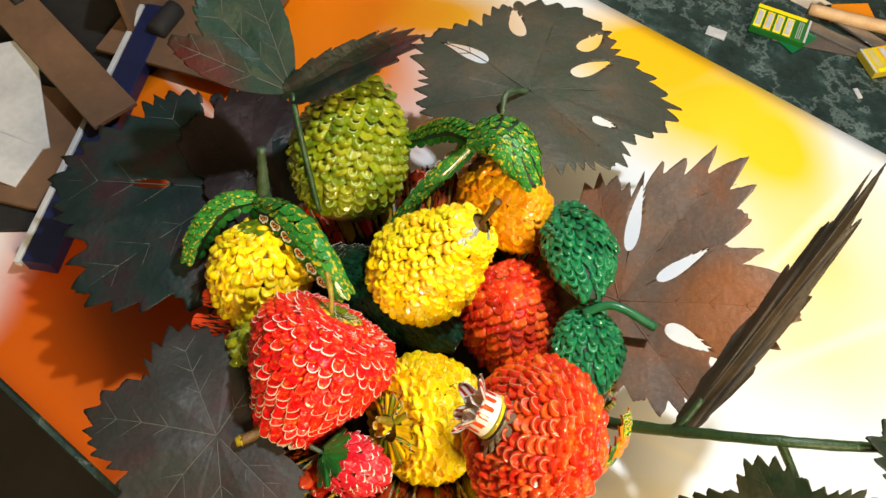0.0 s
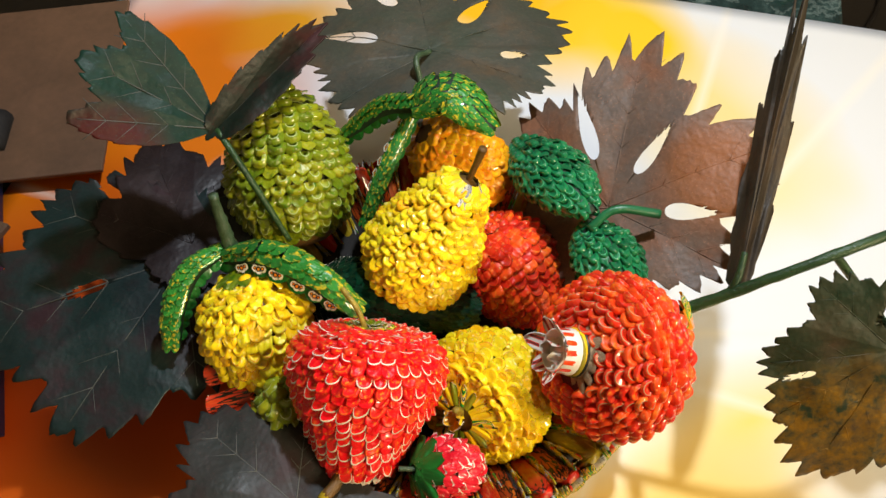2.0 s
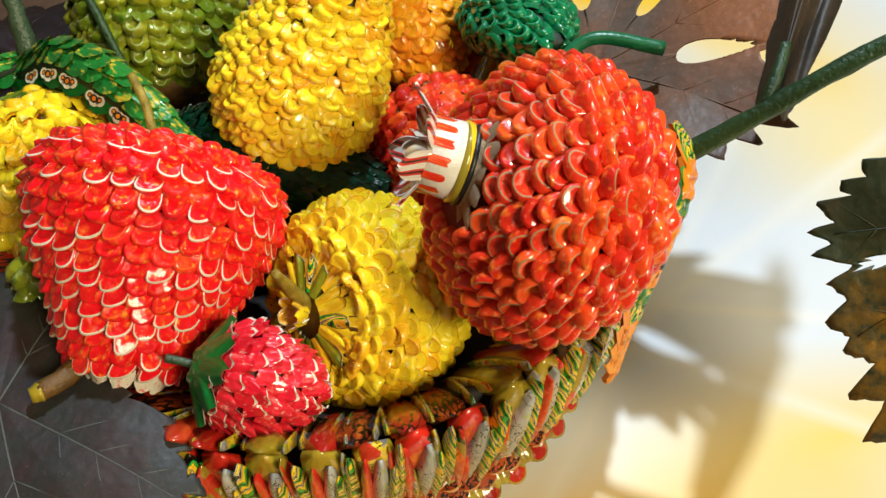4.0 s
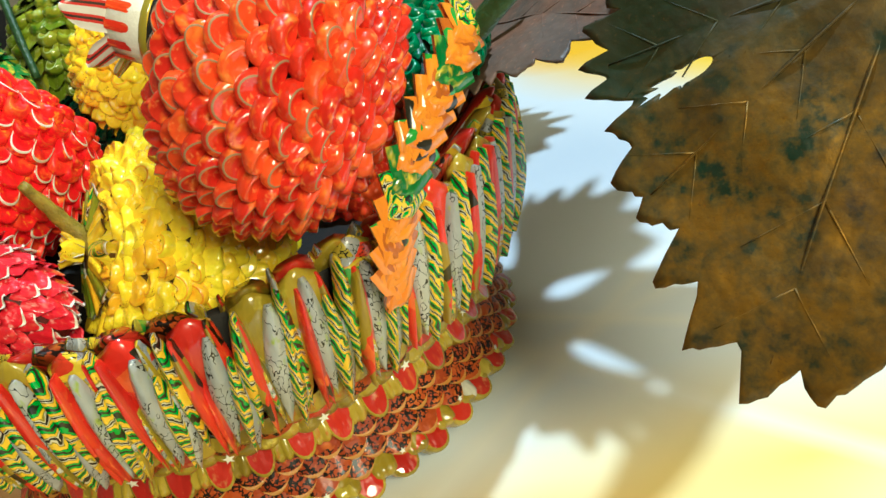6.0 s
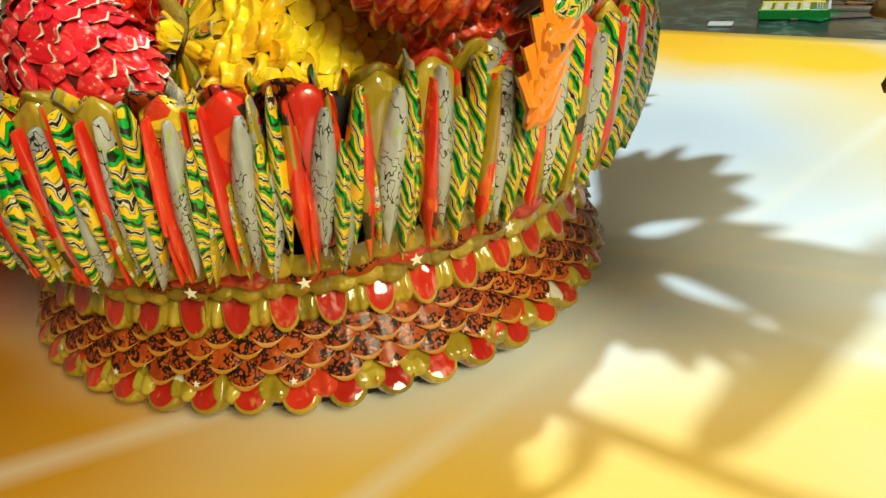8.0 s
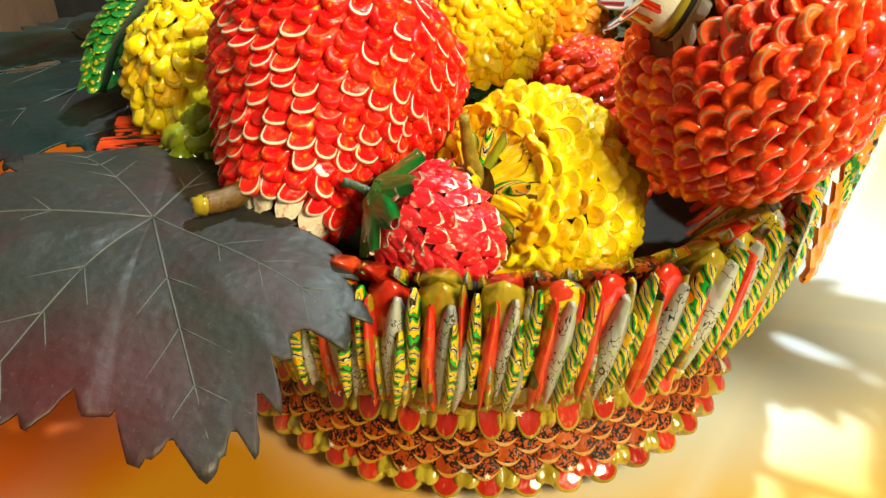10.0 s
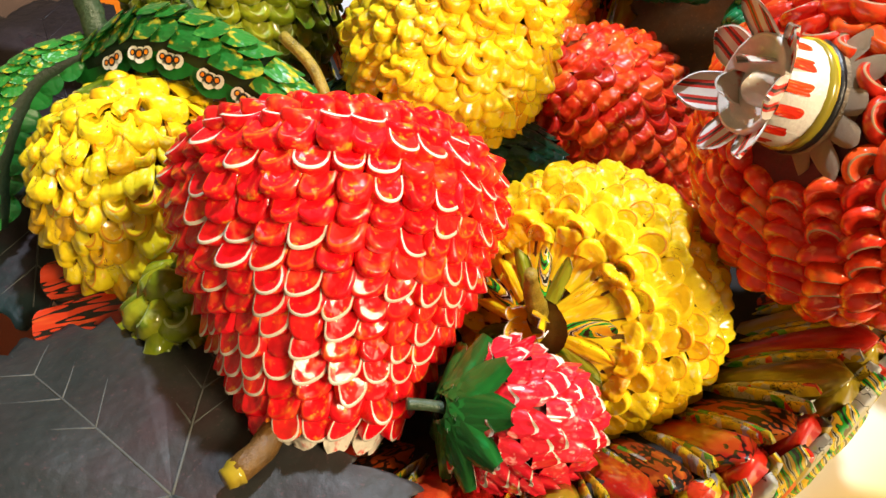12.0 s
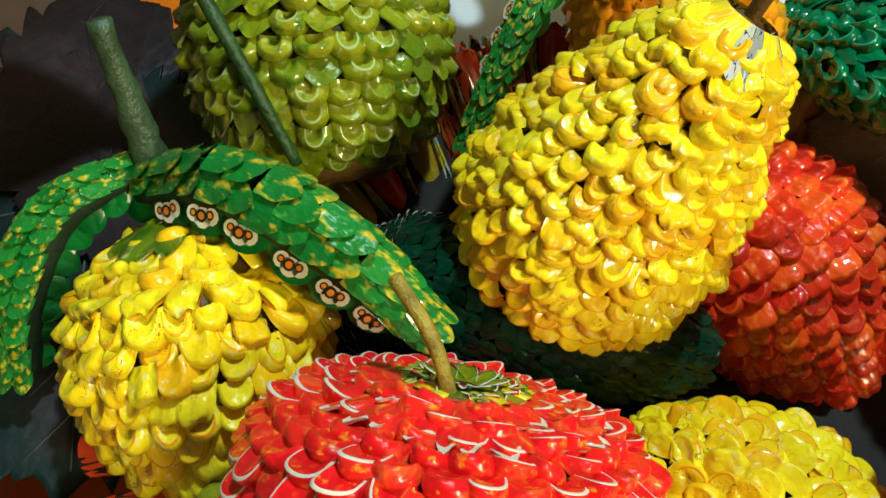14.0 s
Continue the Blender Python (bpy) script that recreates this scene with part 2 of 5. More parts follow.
def flap(name, mats, end=0.35, lift=0.5, arch=0.35, wave=0.0, thick=0.1, band=0, bow=0.2, lip=0.0, round_=0.5, groove=0.0):
    """A folded flap: arched across, lifted towards its free end; lip curls that end down again."""
    def high(u, s):
        dent = groove * s * math.exp(-((u - 0.12) / 0.2) ** 2)
        hump = max(0.0, 1 - u * u) ** round_
        return lift * s + arch * hump * (0.45 + 0.55 * s) - lip * s ** 6 - dent
    return unit_mesh(name, mats, lambda s: 0.52 * (1 - (max(0, s - 0.4) / 0.6) ** 2.2 * end),
                     lambda u, s: (u, s * (1 - bow * u * u * s) + wave * math.sin(u * 3.1) * s, high(u, s)), thick=thick, band=band, ny=5, nx=8)


def puff(name, mats, full=0.5, lift=0.28, tip=0.55, wave=0.0, groove=0.12, thick=0.22, peak=0.72, bow=0.0):
    """A puffy folded scale: rounded free end that rolls over, with an off-centre crease."""
    def high(u, s):
        hump = max(0.0, 1 - u * u) ** 0.5
        roll = math.sin(math.pi * min(1.0, 0.5 * s / peak)) if s < peak else math.cos(0.5 * math.pi * min(1.0, (s - peak) / (1.02 - peak))) ** 0.6
        return lift * min(s, peak) / peak * (1 if s < peak else roll) + full * hump * (0.25 + 0.75 * roll) - groove * roll * math.exp(-((u - 0.15) / 0.22) ** 2)
    return unit_mesh(name, mats, lambda s: 0.56 * (1.0 if s < 0.5 else math.sqrt(max(0.0, 1 - ((s - 0.5) / 0.5) ** 2 * (1 - (1 - tip) ** 2)))),
                     lambda u, s: (u, s * (1 - bow * u * u * s) + wave * math.sin(u * 3.0) * s, high(u, s)), thick=thick, nx=8, ny=7)


def cup(name, mats, lift=0.5, high=0.25, crest=0.62, hollow=0.3, point=1.0, edge=True, skew=0.0, inside=False, lip=0.0, tilt=0.0):
    """A folded pocket: a rounded U open towards the outside, its bend at the free end."""
    path = [(-0.50, 0.0)] + [(-0.54 * math.cos(math.pi * k / 10), 0.38 + 0.62 * math.sin(math.pi * k / 10) ** point) for k in range(11)] + [(0.50, 0.0)]
    rings = ((1.0, -0.15), (1.0, 0.35), (0.90, 0.78), (crest + 0.07, 1.0), (crest - 0.02, 0.97), (0.3, hollow))
    v, f, mi = [], [], []
    for k, (q, h) in enumerate(rings):
        for x, y in path:
            q2 = q - lip * max(0.0, y - 0.3) if k == 4 else q
            v.append((x * q2 + skew * y * h, 0.16 + (y - 0.16) * q2 + 0.5 * tilt * x * y, h * (high + lift * y + tilt * x * y)))
    n = len(path)
    for k in range(len(rings) - 1):
        for j in range(n - 1):
            a = k * n + j
            f.append((a, a + 1, a + n + 1, a + n))
            mi.append((1 if k == 4 else 0) if inside else 1 if edge and k == 3 else 0)
    f.append(tuple(range((len(rings) - 1) * n, len(rings) * n)))
    mi.append(1 if inside else 0)
    return mesh_of(name, v, f, mats, mi)


def curve_points(ctrl, n):
    """Evenly spaced points of a smooth curve through the control points."""
    c = [Vector(p) for p in ctrl]
    if len(c) == 2:
        return [c[0].lerp(c[1], k / n) for k in range(n + 1)]
    full = [2 * c[0] - c[1], *c, 2 * c[-1] - c[-2]]
    raw = []
    for i in range(1, len(full) - 2):
        p0, p1, p2, p3 = full[i - 1:i + 3]
        for k in range(24):
            s = k / 24
            raw.append(0.5 * (2 * p1 + (p2 - p0) * s + (2 * p0 - 5 * p1 + 4 * p2 - p3) * s * s + (3 * p1 - p0 - 3 * p2 + p3) * s ** 3))
    raw.append(c[-1])
    d = [0]
    for a, b in zip(raw, raw[1:]):
        d.append(d[-1] + (b - a).length)
    return [Vector([float(np.interp(k / n * d[-1], d, [p[j] for p in raw])) for j in range(3)]) for k in range(n + 1)]


def tube(name, ctrl, radii, material, n=18, sides=9, rough=0.0, seed=1):
    pts = curve_points(ctrl, n)
    rnd = random.Random(seed)
    v, f = [], []
    side = None
    for k, p in enumerate(pts):
        t = (pts[min(k + 1, n)] - pts[max(k - 1, 0)]).normalized()
        if side is None:
            side = t.orthogonal().normalized()
        side = (side - t * side.dot(t)).normalized()
        other = t.cross(side)
        r = float(np.interp(k / n, np.linspace(0, 1, len(radii)), radii))
        for j in range(sides):
            a = 2 * math.pi * j / sides
            q = r * (1 + rough * rnd.uniform(-1, 1))
            v.append(p + side * math.cos(a) * q + other * math.sin(a) * q)
    for k in range(n):
        for j in range(sides):
            a, b = k * sides + j, k * sides + (j + 1) % sides
            f.append((a, b, b + sides, a + sides))
    f.append(tuple(range(sides))[::-1])
    f.append(tuple(range(n * sides, (n + 1) * sides)))
    return mesh_of(name, v, f, [material])


def body(name, label, category, ctrl, radius, prof, rings, around, unit, pair, core, flat=1.0, up=(0, 0, 1), to_tip=True,
         length=1.5, rise=0.9, limit=300, seed=3, group="", arc=None, start=0.0, stop=1.0, first=None, first_rows=0, last=None, last_rows=0, broad=1.08, loose=1.0):
    """A body built of rows of folded pieces round an axis (which may bend), over a core coloured dark as the shade in
    the gaps.
    """
    rnd = random.Random(seed)
    n = 60
    axis = curve_points(ctrl, n)
    radii = [radius * float(np.interp(k / n, [p[0] for p in prof], [p[1] for p in prof])) for k in range(n + 1)]
    frames = []
    for k in range(n + 1):
        t = (axis[min(k + 1, n)] - axis[max(k - 1, 0)]).normalized()
        u = Vector(up)
        u = (u - t * u.dot(t))
        u = u.normalized() if u.length > 1e-4 else t.orthogonal().normalized()
        frames.append((t, u, t.cross(u)))

    def place(s, a):
        x = min(max(s, 0), 1) * n
        k = min(int(x), n - 1)
        w = x - k
        p = axis[k].lerp(axis[k + 1], w)
        r = radii[k] * (1 - w) + radii[k + 1] * w
        t, u, b = frames[k]
        return p + b * math.cos(a) * r + u * math.sin(a) * r * flat

    low = min(axis, key=lambda p: p.z)
    holder = thing(name, low, label, category, group)
    # core
    v, f = [], []
    sides = 24
    for k in range(0, n + 1, 3):
        c = axis[k]
        v += [c + (place(k / n, 2 * math.pi * j / sides) - c) * 0.93 for j in range(sides)]
    for k in range(n // 3):
        for j in range(sides):
            a, b = k * sides + j, k * sides + (j + 1) % sides
            f.append((a, b, b + sides, a + sides))
    f.append(tuple(range(sides))[::-1])
    f.append(tuple(range((n // 3) * sides, (n // 3 + 1) * sides)))
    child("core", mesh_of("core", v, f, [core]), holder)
    # rows spaced evenly along the meridian
    dist = [0]
    for k in range(n):
        dist.append(dist[-1] + math.hypot((axis[k + 1] - axis[k]).length, radii[k + 1] - radii[k]))
    pitch = 2 * math.pi * radius * (0.5 + 0.5 * flat) / around
    step = dist[-1] * (stop - start) / rings
    pieces = []
    for row in range(rings):
        d = dist[-1] * start + (row + 0.5) * step
        swing, phase = rnd.uniform(0.0, 0.07) * step, rnd.uniform(0, 6.3)
        s = float(np.interp(d, dist, [k / n for k in range(n + 1)]))
        ds = 0.012
        r = float(np.interp(s, [k / n for k in range(n + 1)], radii))
        count = max(5, round(2 * math.pi * r * (0.5 + 0.5 * flat) / pitch))
        for i in range(count):
            a = 2 * math.pi * (i + 0.5 * (row % 2) + loose * rnd.uniform(-0.13, 0.13)) / count
            if arc and not arc[0] <= (a % (2 * math.pi)) <= arc[1]:
                continue
            s_here = s + swing * math.sin(2 * a + phase) / dist[-1]
            p = place(s_here, a)
            t = (place(min(1, s + ds), a) - place(max(0, s - ds), a)).normalized()
            across = place(s, a + 0.05) - place(s, a - 0.05)
            across = (across - t * across.dot(t)).normalized()
            nrm = across.cross(t)
            if nrm.dot(p - axis[int(s * n)]) < 0:
                nrm = -nrm
            if not to_tip:
                t = -t
            across = t.cross(nrm)
            turn = Matrix.Rotation(loose * rnd.gauss(0, 0.13), 3, nrm) @ Matrix.Rotation(loose * rnd.gauss(0.0, 0.10), 3, across) @ Matrix.Rotation(loose * rnd.gauss(0, 0.14), 3, t)
            wide = 2 * math.pi * r * (0.5 + 0.5 * flat) / count * broad * rnd.uniform(0.92, 1.12)
            long = step * length * rnd.uniform(1 - 0.15 * loose, 1 + 0.18 * loose)
            m = Matrix((turn @ across * wide, turn @ t * long, turn @ nrm * pitch * rise * rnd.uniform(0.85, 1.15))).transposed().to_4x4()
            m.translation = p - t * long * 0.5 - nrm * pitch * 0.12
            pieces.append((m, (rnd.choice(first) if isinstance(first, tuple) else first) if first and row < first_rows else last if last and row >= rings - last_rows else (unit if not isinstance(unit, tuple) else rnd.choice(unit))))
    pieces.sort(key=lambda q: -(q[0].translation.z - 0.9 * q[0].translation.y) - 0.25 * q[0].col[2].normalized().z * radius)
    rest = pieces[limit:]
    for m, me in pieces[:limit]:
        child("scale", me, holder, m)
    if rest:
        v, f, mi, at = [], [], [], 0
        for m, me in rest:
            v += [m @ q.co for q in me.vertices]
            f += [tuple(i + at for i in q.vertices) for q in me.polygons]
            mi += [q.material_index for q in me.polygons]
            at = len(v)
        child("scales", mesh_of("scales", v, f, [pair[1], PAPER], mi), holder, kind="stuff")
    return holder, place

# ---- the room and the table ----
POSTER_TURN = math.atan2(-0.53, 0.848)


def slab(name, x0, x1, y0, y1, z0, z1, material, bevel=0.0, turn=0.0, at=(0, 0, 0)):
    bm = bmesh.new()
    bmesh.ops.create_cube(bm, size=1, matrix=Matrix.Translation(((x0 + x1) / 2, (y0 + y1) / 2, (z0 + z1) / 2)) @ Matrix.Diagonal((x1 - x0, y1 - y0, z1 - z0, 1)))
    if bevel:
        bmesh.ops.bevel(bm, geom=bm.edges[:], offset=bevel, segments=2, affect="EDGES", profile=0.6)
    me = bpy.data.meshes.new(name)
    bm.to_mesh(me)
    bm.free()
    me.materials.append(material)
    ob = new(name, me)
    ob.matrix_basis = Matrix.Translation(at) @ Matrix.Rotation(turn, 4, "Z")
    return ob


# Unseen room shell, added round the table; plaster tone set to bounce fill.
WALL = surface("unseen_bounce_plaster", (0.46, 0.42, 0.35), (0.54, 0.49, 0.41), 3, 0.8)
FLOOR = surface("dark_floor", (0.014, 0.012, 0.011), (0.028, 0.024, 0.022), 6, 0.6)
tagged(slab("floor", -1.8, 1.8, -1.8, 1.8, -0.8, -0.74, FLOOR), kind="structure")
tagged(slab("ceiling", -1.8, 1.8, -1.8, 1.8, 1.8, 1.88, WALL), kind="structure")
for nm, box in (("wall_north", (-1.8, 1.8, 1.8, 1.9)), ("wall_south", (-1.8, 1.8, -1.9, -1.8)), ("wall_east", (1.8, 1.9, -1.9, 1.9)), ("wall_west", (-1.9, -1.8, -1.9, 1.9))):
    tagged(slab(nm, *box, -0.8, 1.8, WALL), kind="structure")


def marble():
    m, t, b = nodes_of("green_marble")
    at = t.nodes.new("ShaderNodeTexCoord").outputs["Object"]
    n1 = noise_of(t, at, 38, 8.0, 0.7)
    n2 = noise_of(t, at, 9, 4.0)
    col = ramp(t, ((0.3, (0.006, 0.012, 0.012)), (0.52, (0.02, 0.045, 0.045)), (0.66, (0.07, 0.12, 0.12)), (0.8, (0.22, 0.3, 0.3))), n1)
    col = mix(t, col, (0.01, 0.02, 0.022), calc(t, "MULTIPLY", n2, 0.6))
    n3 = noise_of(t, at, 16, 6.0, 0.65)
    vein = calc(t, "MULTIPLY", calc(t, "SUBTRACT", 1.0, calc(t, "MULTIPLY", calc(t, "ABSOLUTE", calc(t, "SUBTRACT", n3, 0.5)), 45.0)), n1, True)
    t.links.new(mix(t, col, (0.25, 0.33, 0.33), calc(t, "MULTIPLY", vein, 0.6)), b.inputs["Base Color"])
    b.inputs["Roughness"].default_value = 0.22
    return m


table = thing("table", (0, 0, -0.74), "dark green marble-patterned table top on legs", "table")
TABLE_TURN = Matrix.Rotation(POSTER_TURN, 4, "Z")
MARBLE = marble()
LEG = surface("table_leg_metal", (0.03, 0.03, 0.03), (0.06, 0.06, 0.06), 20, 0.4)


def slab_child(name, parent, box, material, bevel, m):
    ob = slab(name, *box, material, bevel)
    ob.parent = parent
    ob.matrix_parent_inverse = parent.matrix_basis.inverted()
    ob.matrix_basis = m
    return ob


slab_child("tabletop", table, (-0.31, 0.264, -0.168, 0.75, -0.034, -0.004), MARBLE, 0.003, TABLE_TURN)
for lx in (-0.28, 0.234):
    for ly in (-0.15, 0.7):
        slab_child("leg", table, (lx - 0.02, lx + 0.02, ly - 0.02, ly + 0.02, -0.74, -0.034), LEG, 0.003, TABLE_TURN)


def poster_print():
    """Glossy printed sheet: soft pools of orange, yellow and white with pale rays."""
    m, t, b = nodes_of("printed_poster")
    at = t.nodes.new("ShaderNodeTexCoord").outputs["Object"]
    warp = noise_of(t, at, 7, 2.0)
    sep = t.nodes.new("ShaderNodeSeparateXYZ")
    t.links.new(at, sep.inputs[0])

    def pool(x, y, rx, ry, hard=1.0):
        dx = calc(t, "DIVIDE", calc(t, "SUBTRACT", sep.outputs[0], x), rx)
        dy = calc(t, "DIVIDE", calc(t, "SUBTRACT", sep.outputs[1], y), ry)
        d = calc(t, "SQRT", calc(t, "ADD", calc(t, "MULTIPLY", dx, dx), calc(t, "MULTIPLY", dy, dy)))
        d = calc(t, "ADD", d, calc(t, "MULTIPLY", calc(t, "SUBTRACT", warp, 0.5), 0.9))
        return calc(t, "MULTIPLY", calc(t, "SUBTRACT", 1.0, d), hard * 1.4, True)

    col = (0.745, 0.785, 0.845)
    for x, y, rx, ry, c, hard in (
            (0.22, 0.23, 0.10, 0.075, (0.9, 0.56, 0.02), 1.0),
            (0.165, 0.285, 0.09, 0.06, (0.9, 0.5, 0.01), 1.3),
            (0.265, 0.115, 0.085, 0.13, (0.82, 0.66, 0.30), 0.8),
            (0.250, 0.205, 0.055, 0.075, (0.88, 0.58, 0.02), 1.2),
            (0.25, 0.04, 0.09, 0.06, (0.86, 0.72, 0.36), 0.6),
            (0.17, -0.10, 0.12, 0.05, (0.87, 0.66, 0.18), 0.8),
            (0.10, -0.15, 0.14, 0.06, (0.87, 0.60, 0.12), 0.9),
            (0.04, -0.14, 0.16, 0.07, (0.84, 0.56, 0.08), 0.9),
            (-0.06, -0.11, 0.10, 0.07, (0.66, 0.33, 0.02), 1.0),
            (-0.22, 0.15, 0.10, 0.14, (0.62, 0.10, 0.002), 1.6),
            (-0.09, -0.085, 0.07, 0.06, (0.5, 0.21, 0.008), 1.1),
            (-0.03, 0.30, 0.12, 0.05, (0.9, 0.45, 0.02), 1.0),
            (-0.14, 0.25, 0.17, 0.16, (0.84, 0.20, 0.003), 1.4),
            (-0.17, 0.05, 0.13, 0.16, (0.50, 0.06, 0.001), 1.6),
            (-0.20, -0.05, 0.10, 0.09, (0.50, 0.085, 0.002), 1.6)):
        col = mix(t, col, c, pool(x, y, rx, ry, hard))
    # pale rays
    for ax, ay, c0, wid in ((0.62, 0.79, 0.035, 0.006), (-0.45, 0.89, -0.085, 0.007), (0.35, 0.94, 0.02, 0.005), (0.75, -0.66, 0.115, 0.006)):
        d = calc(t, "ADD", calc(t, "MULTIPLY", sep.outputs[0], ax), calc(t, "MULTIPLY", sep.outputs[1], ay))
        d = calc(t, "ABSOLUTE", calc(t, "SUBTRACT", d, c0))
        band = calc(t, "MULTIPLY", calc(t, "SUBTRACT", 1.0, calc(t, "DIVIDE", d, wid)), 0.5, True)
        col = mix(t, col, (0.88, 0.86, 0.8), band)
    t.links.new(col, b.inputs["Base Color"])
    b.inputs["Roughness"].default_value = 0.4
    b.inputs["Coat Weight"].default_value = 0.3
    b.inputs["Coat Roughness"].default_value = 0.12
    bump(t, b, noise_of(t, at, 9, 2.0), 0.12, 0.01)
    return m


def make_poster():
    nx, ny = 56, 40
    c, s = math.cos(POSTER_TURN), math.sin(POSTER_TURN)
    v, f = [], []
    for k in (0, 1):
        for j in range(ny + 1):
            for i in range(nx + 1):
                u, w = -0.30 + 0.72 * i / nx, -0.163 + 0.511 * j / ny
                x, y = u * c - w * s, u * s + w * c
                z = 0.0009 * noise.noise(Vector((x * 6, y * 6, 0.3))) - 0.0012
                v.append((x, y, z - 0.0009 * k))
    m1 = (nx + 1) * (ny + 1)
    for j in range(ny):
        for i in range(nx):
            a = j * (nx + 1) + i
            q = (a, a + 1, a + nx + 2, a + nx + 1)
            f.append(q)
            f.append(tuple(m1 + w for w in q[::-1]))
    ring = [i for i in range(nx)] + [j * (nx + 1) + nx for j in range(ny)] + [ny * (nx + 1) + i for i in range(nx, 0, -1)] + [j * (nx + 1) for j in range(ny, 0, -1)]
    for a, b in zip(ring, ring[1:] + ring[:1]):
        f.append((b, a, a + m1, b + m1))
    ob = new("poster", mesh_of("poster", v, f, [poster_print()]))
    return tagged(ob, "glossy orange, yellow and white printed sheet spread over the table", "poster")


make_poster()

# ---- the basket ----
ROLLS = 48
TAU = 2 * math.pi


def lathe(name, prof, material, sides=64):
    v, f = [], []
    for r, z in prof:
        v += [(r * math.cos(TAU * j / sides), r * math.sin(TAU * j / sides), z) for j in range(sides)]
    for k in range(len(prof) - 1):
        for j in range(sides):
            a, b = k * sides + j, k * sides + (j + 1) % sides
            f.append((a, b, b + sides, a + sides))
    f.append(tuple(range(sides))[::-1])
    f.append(tuple(range((len(prof) - 1) * sides, len(prof) * sides)))
    return mesh_of(name, v, f, [material])


def spear_mesh(name, mats):
    """A long folded strip, fat above and pointed below, with a crease; z up, x across, y outwards."""
    n, v, f = 9, [], []
    sides = 7
    for k in range(n + 1):
        s = k / n
        w = 0.5 * math.sin(math.pi * min(1, 0.04 + s * 0.78)) ** 0.7
        for j in range(sides):
            a = math.pi * (j / (sides - 1))
            crease = 1 - 0.3 * math.exp(-((a - 1.3) / 0.3) ** 2)
            v.append((w * math.cos(a), w * 0.9 * math.sin(a) * crease, s))
    for k in range(n):
        for j in range(sides - 1):
            a = k * sides + j
            f.append((a + 1, a, a + sides, a + sides + 1))
        f.append((k * sides, k * sides + sides - 1, (k + 1) * sides + sides - 1, (k + 1) * sides))
    f.append(tuple(range(sides)))
    f.append(tuple(range(n * sides, (n + 1) * sides))[::-1])
    return mesh_of(name, v, f, mats)


def finger_mesh(name, mats):
    """A flattened roll with a rounded top and a narrower foot."""
    n, v, f = 12, [], []
    sides = 9
    for k in range(n + 1):
        s = k / n
        w = 0.5 * (0.55 + 0.45 * min(1, s * 1.6)) * math.sqrt(max(0.02, 1 - max(0, (s - 0.86) / 0.14) ** 2))
        for j in range(sides):
            a = math.pi * (j / (sides - 1)) * 1.3 - 0.15 * math.pi
            v.append((w * math.cos(a), w * 1.0 * math.sin(a) * (1 - 0.18 * math.exp(-((a - 1.4) / 0.35) ** 2)), s))
    for k in range(n):
        for j in range(sides - 1):
            a = k * sides + j
            f.append((a + 1, a, a + sides, a + sides + 1))
        f.append((k * sides, k * sides + sides - 1, (k + 1) * sides + sides - 1, (k + 1) * sides))
    f.append(tuple(range(sides)))
    f.append(tuple(range(n * sides, (n + 1) * sides))[::-1])
    return mesh_of(name, v, f, mats)


def knob_mesh(name, mats, point=0.0):
    return unit_mesh(name, mats, lambda s: 0.52 * math.sqrt(max(0.1, 1 - (2 * s - 0.9) ** 2 * 0.8)) * (1 - point * s),
                     lambda u, s: (u, s, 0.1 + 0.5 * math.sqrt(max(0, 1 - u * u * 0.9)) * math.sin(math.pi * min(1, 0.1 + 0.8 * s))), thick=0.25)


def round_place(r, a, z, wide, long, deep, lean=0.0, slant=0.0, down=True):
    """A frame on the basket's wall: x along the wall, y down (or up) it, z outwards."""
    out = Vector((math.cos(a), math.sin(a), 0))
    along = Vector((-math.sin(a), math.cos(a), 0))
    rise = (Vector((0, 0, 1)) * math.cos(lean) + out * math.sin(lean))
    rise = (rise + along * slant).normalized()
    n = (along.cross(rise)).normalized()
    if n.dot(out) < 0:
        n = -n
    y = -rise if down else rise
    x = y.cross(n)
    m = Matrix((x * wide, y * long, n * deep)).transposed().to_4x4()
    m.translation = out * r + Vector((0, 0, z))
    return m


def star_mesh(mat):
    v, f = [(0, 0, 0.02)], []
    for k in range(10):
        r = 0.5 if k % 2 == 0 else 0.21
        v.append((r * math.sin(TAU * k / 10), r * math.cos(TAU * k / 10), 0))
    for k in range(10):
        f.append((0, 1 + (k + 1) % 10, 1 + k))
    return mesh_of("star", v, f, [mat], smooth=False)


CENTRE = Vector((0.0112, -0.0148, 0))


def lens_mesh(name, mats):
    """A folded strip pointed at both ends, with a ridge and a turned-over edge; x across, z up, y outwards."""
    n, v, f, mi = 10, [], [], []
    sec = ((-0.5, -0.5), (-0.46, 0.10), (-0.05, 0.50), (0.14, 0.36), (0.40, 0.22), (0.5, -0.5))
    m = len(sec)
    for k in range(n + 1):
        s = k / n
        w = min(1.0, (s / 0.42) ** 0.8) if s < 0.42 else min(1.0, 0.25 + 0.75 * ((1 - s) / 0.40) ** 0.6)
        for x, y in sec:
            v.append((x * max(w, 0.04), y * (0.35 + 0.65 * w), s))
    for k in range(n):
        for j in range(m - 1):
            a = k * m + j
            f.append((a + 1, a, a + m, a + m + 1))
            mi.append(1 if j == 3 else 0)
    f.append(tuple(range(m)))
    f.append(tuple(range(n * m, (n + 1) * m))[::-1])
    mi += [0, 0]
    return mesh_of(name, v, f, mats, mi)


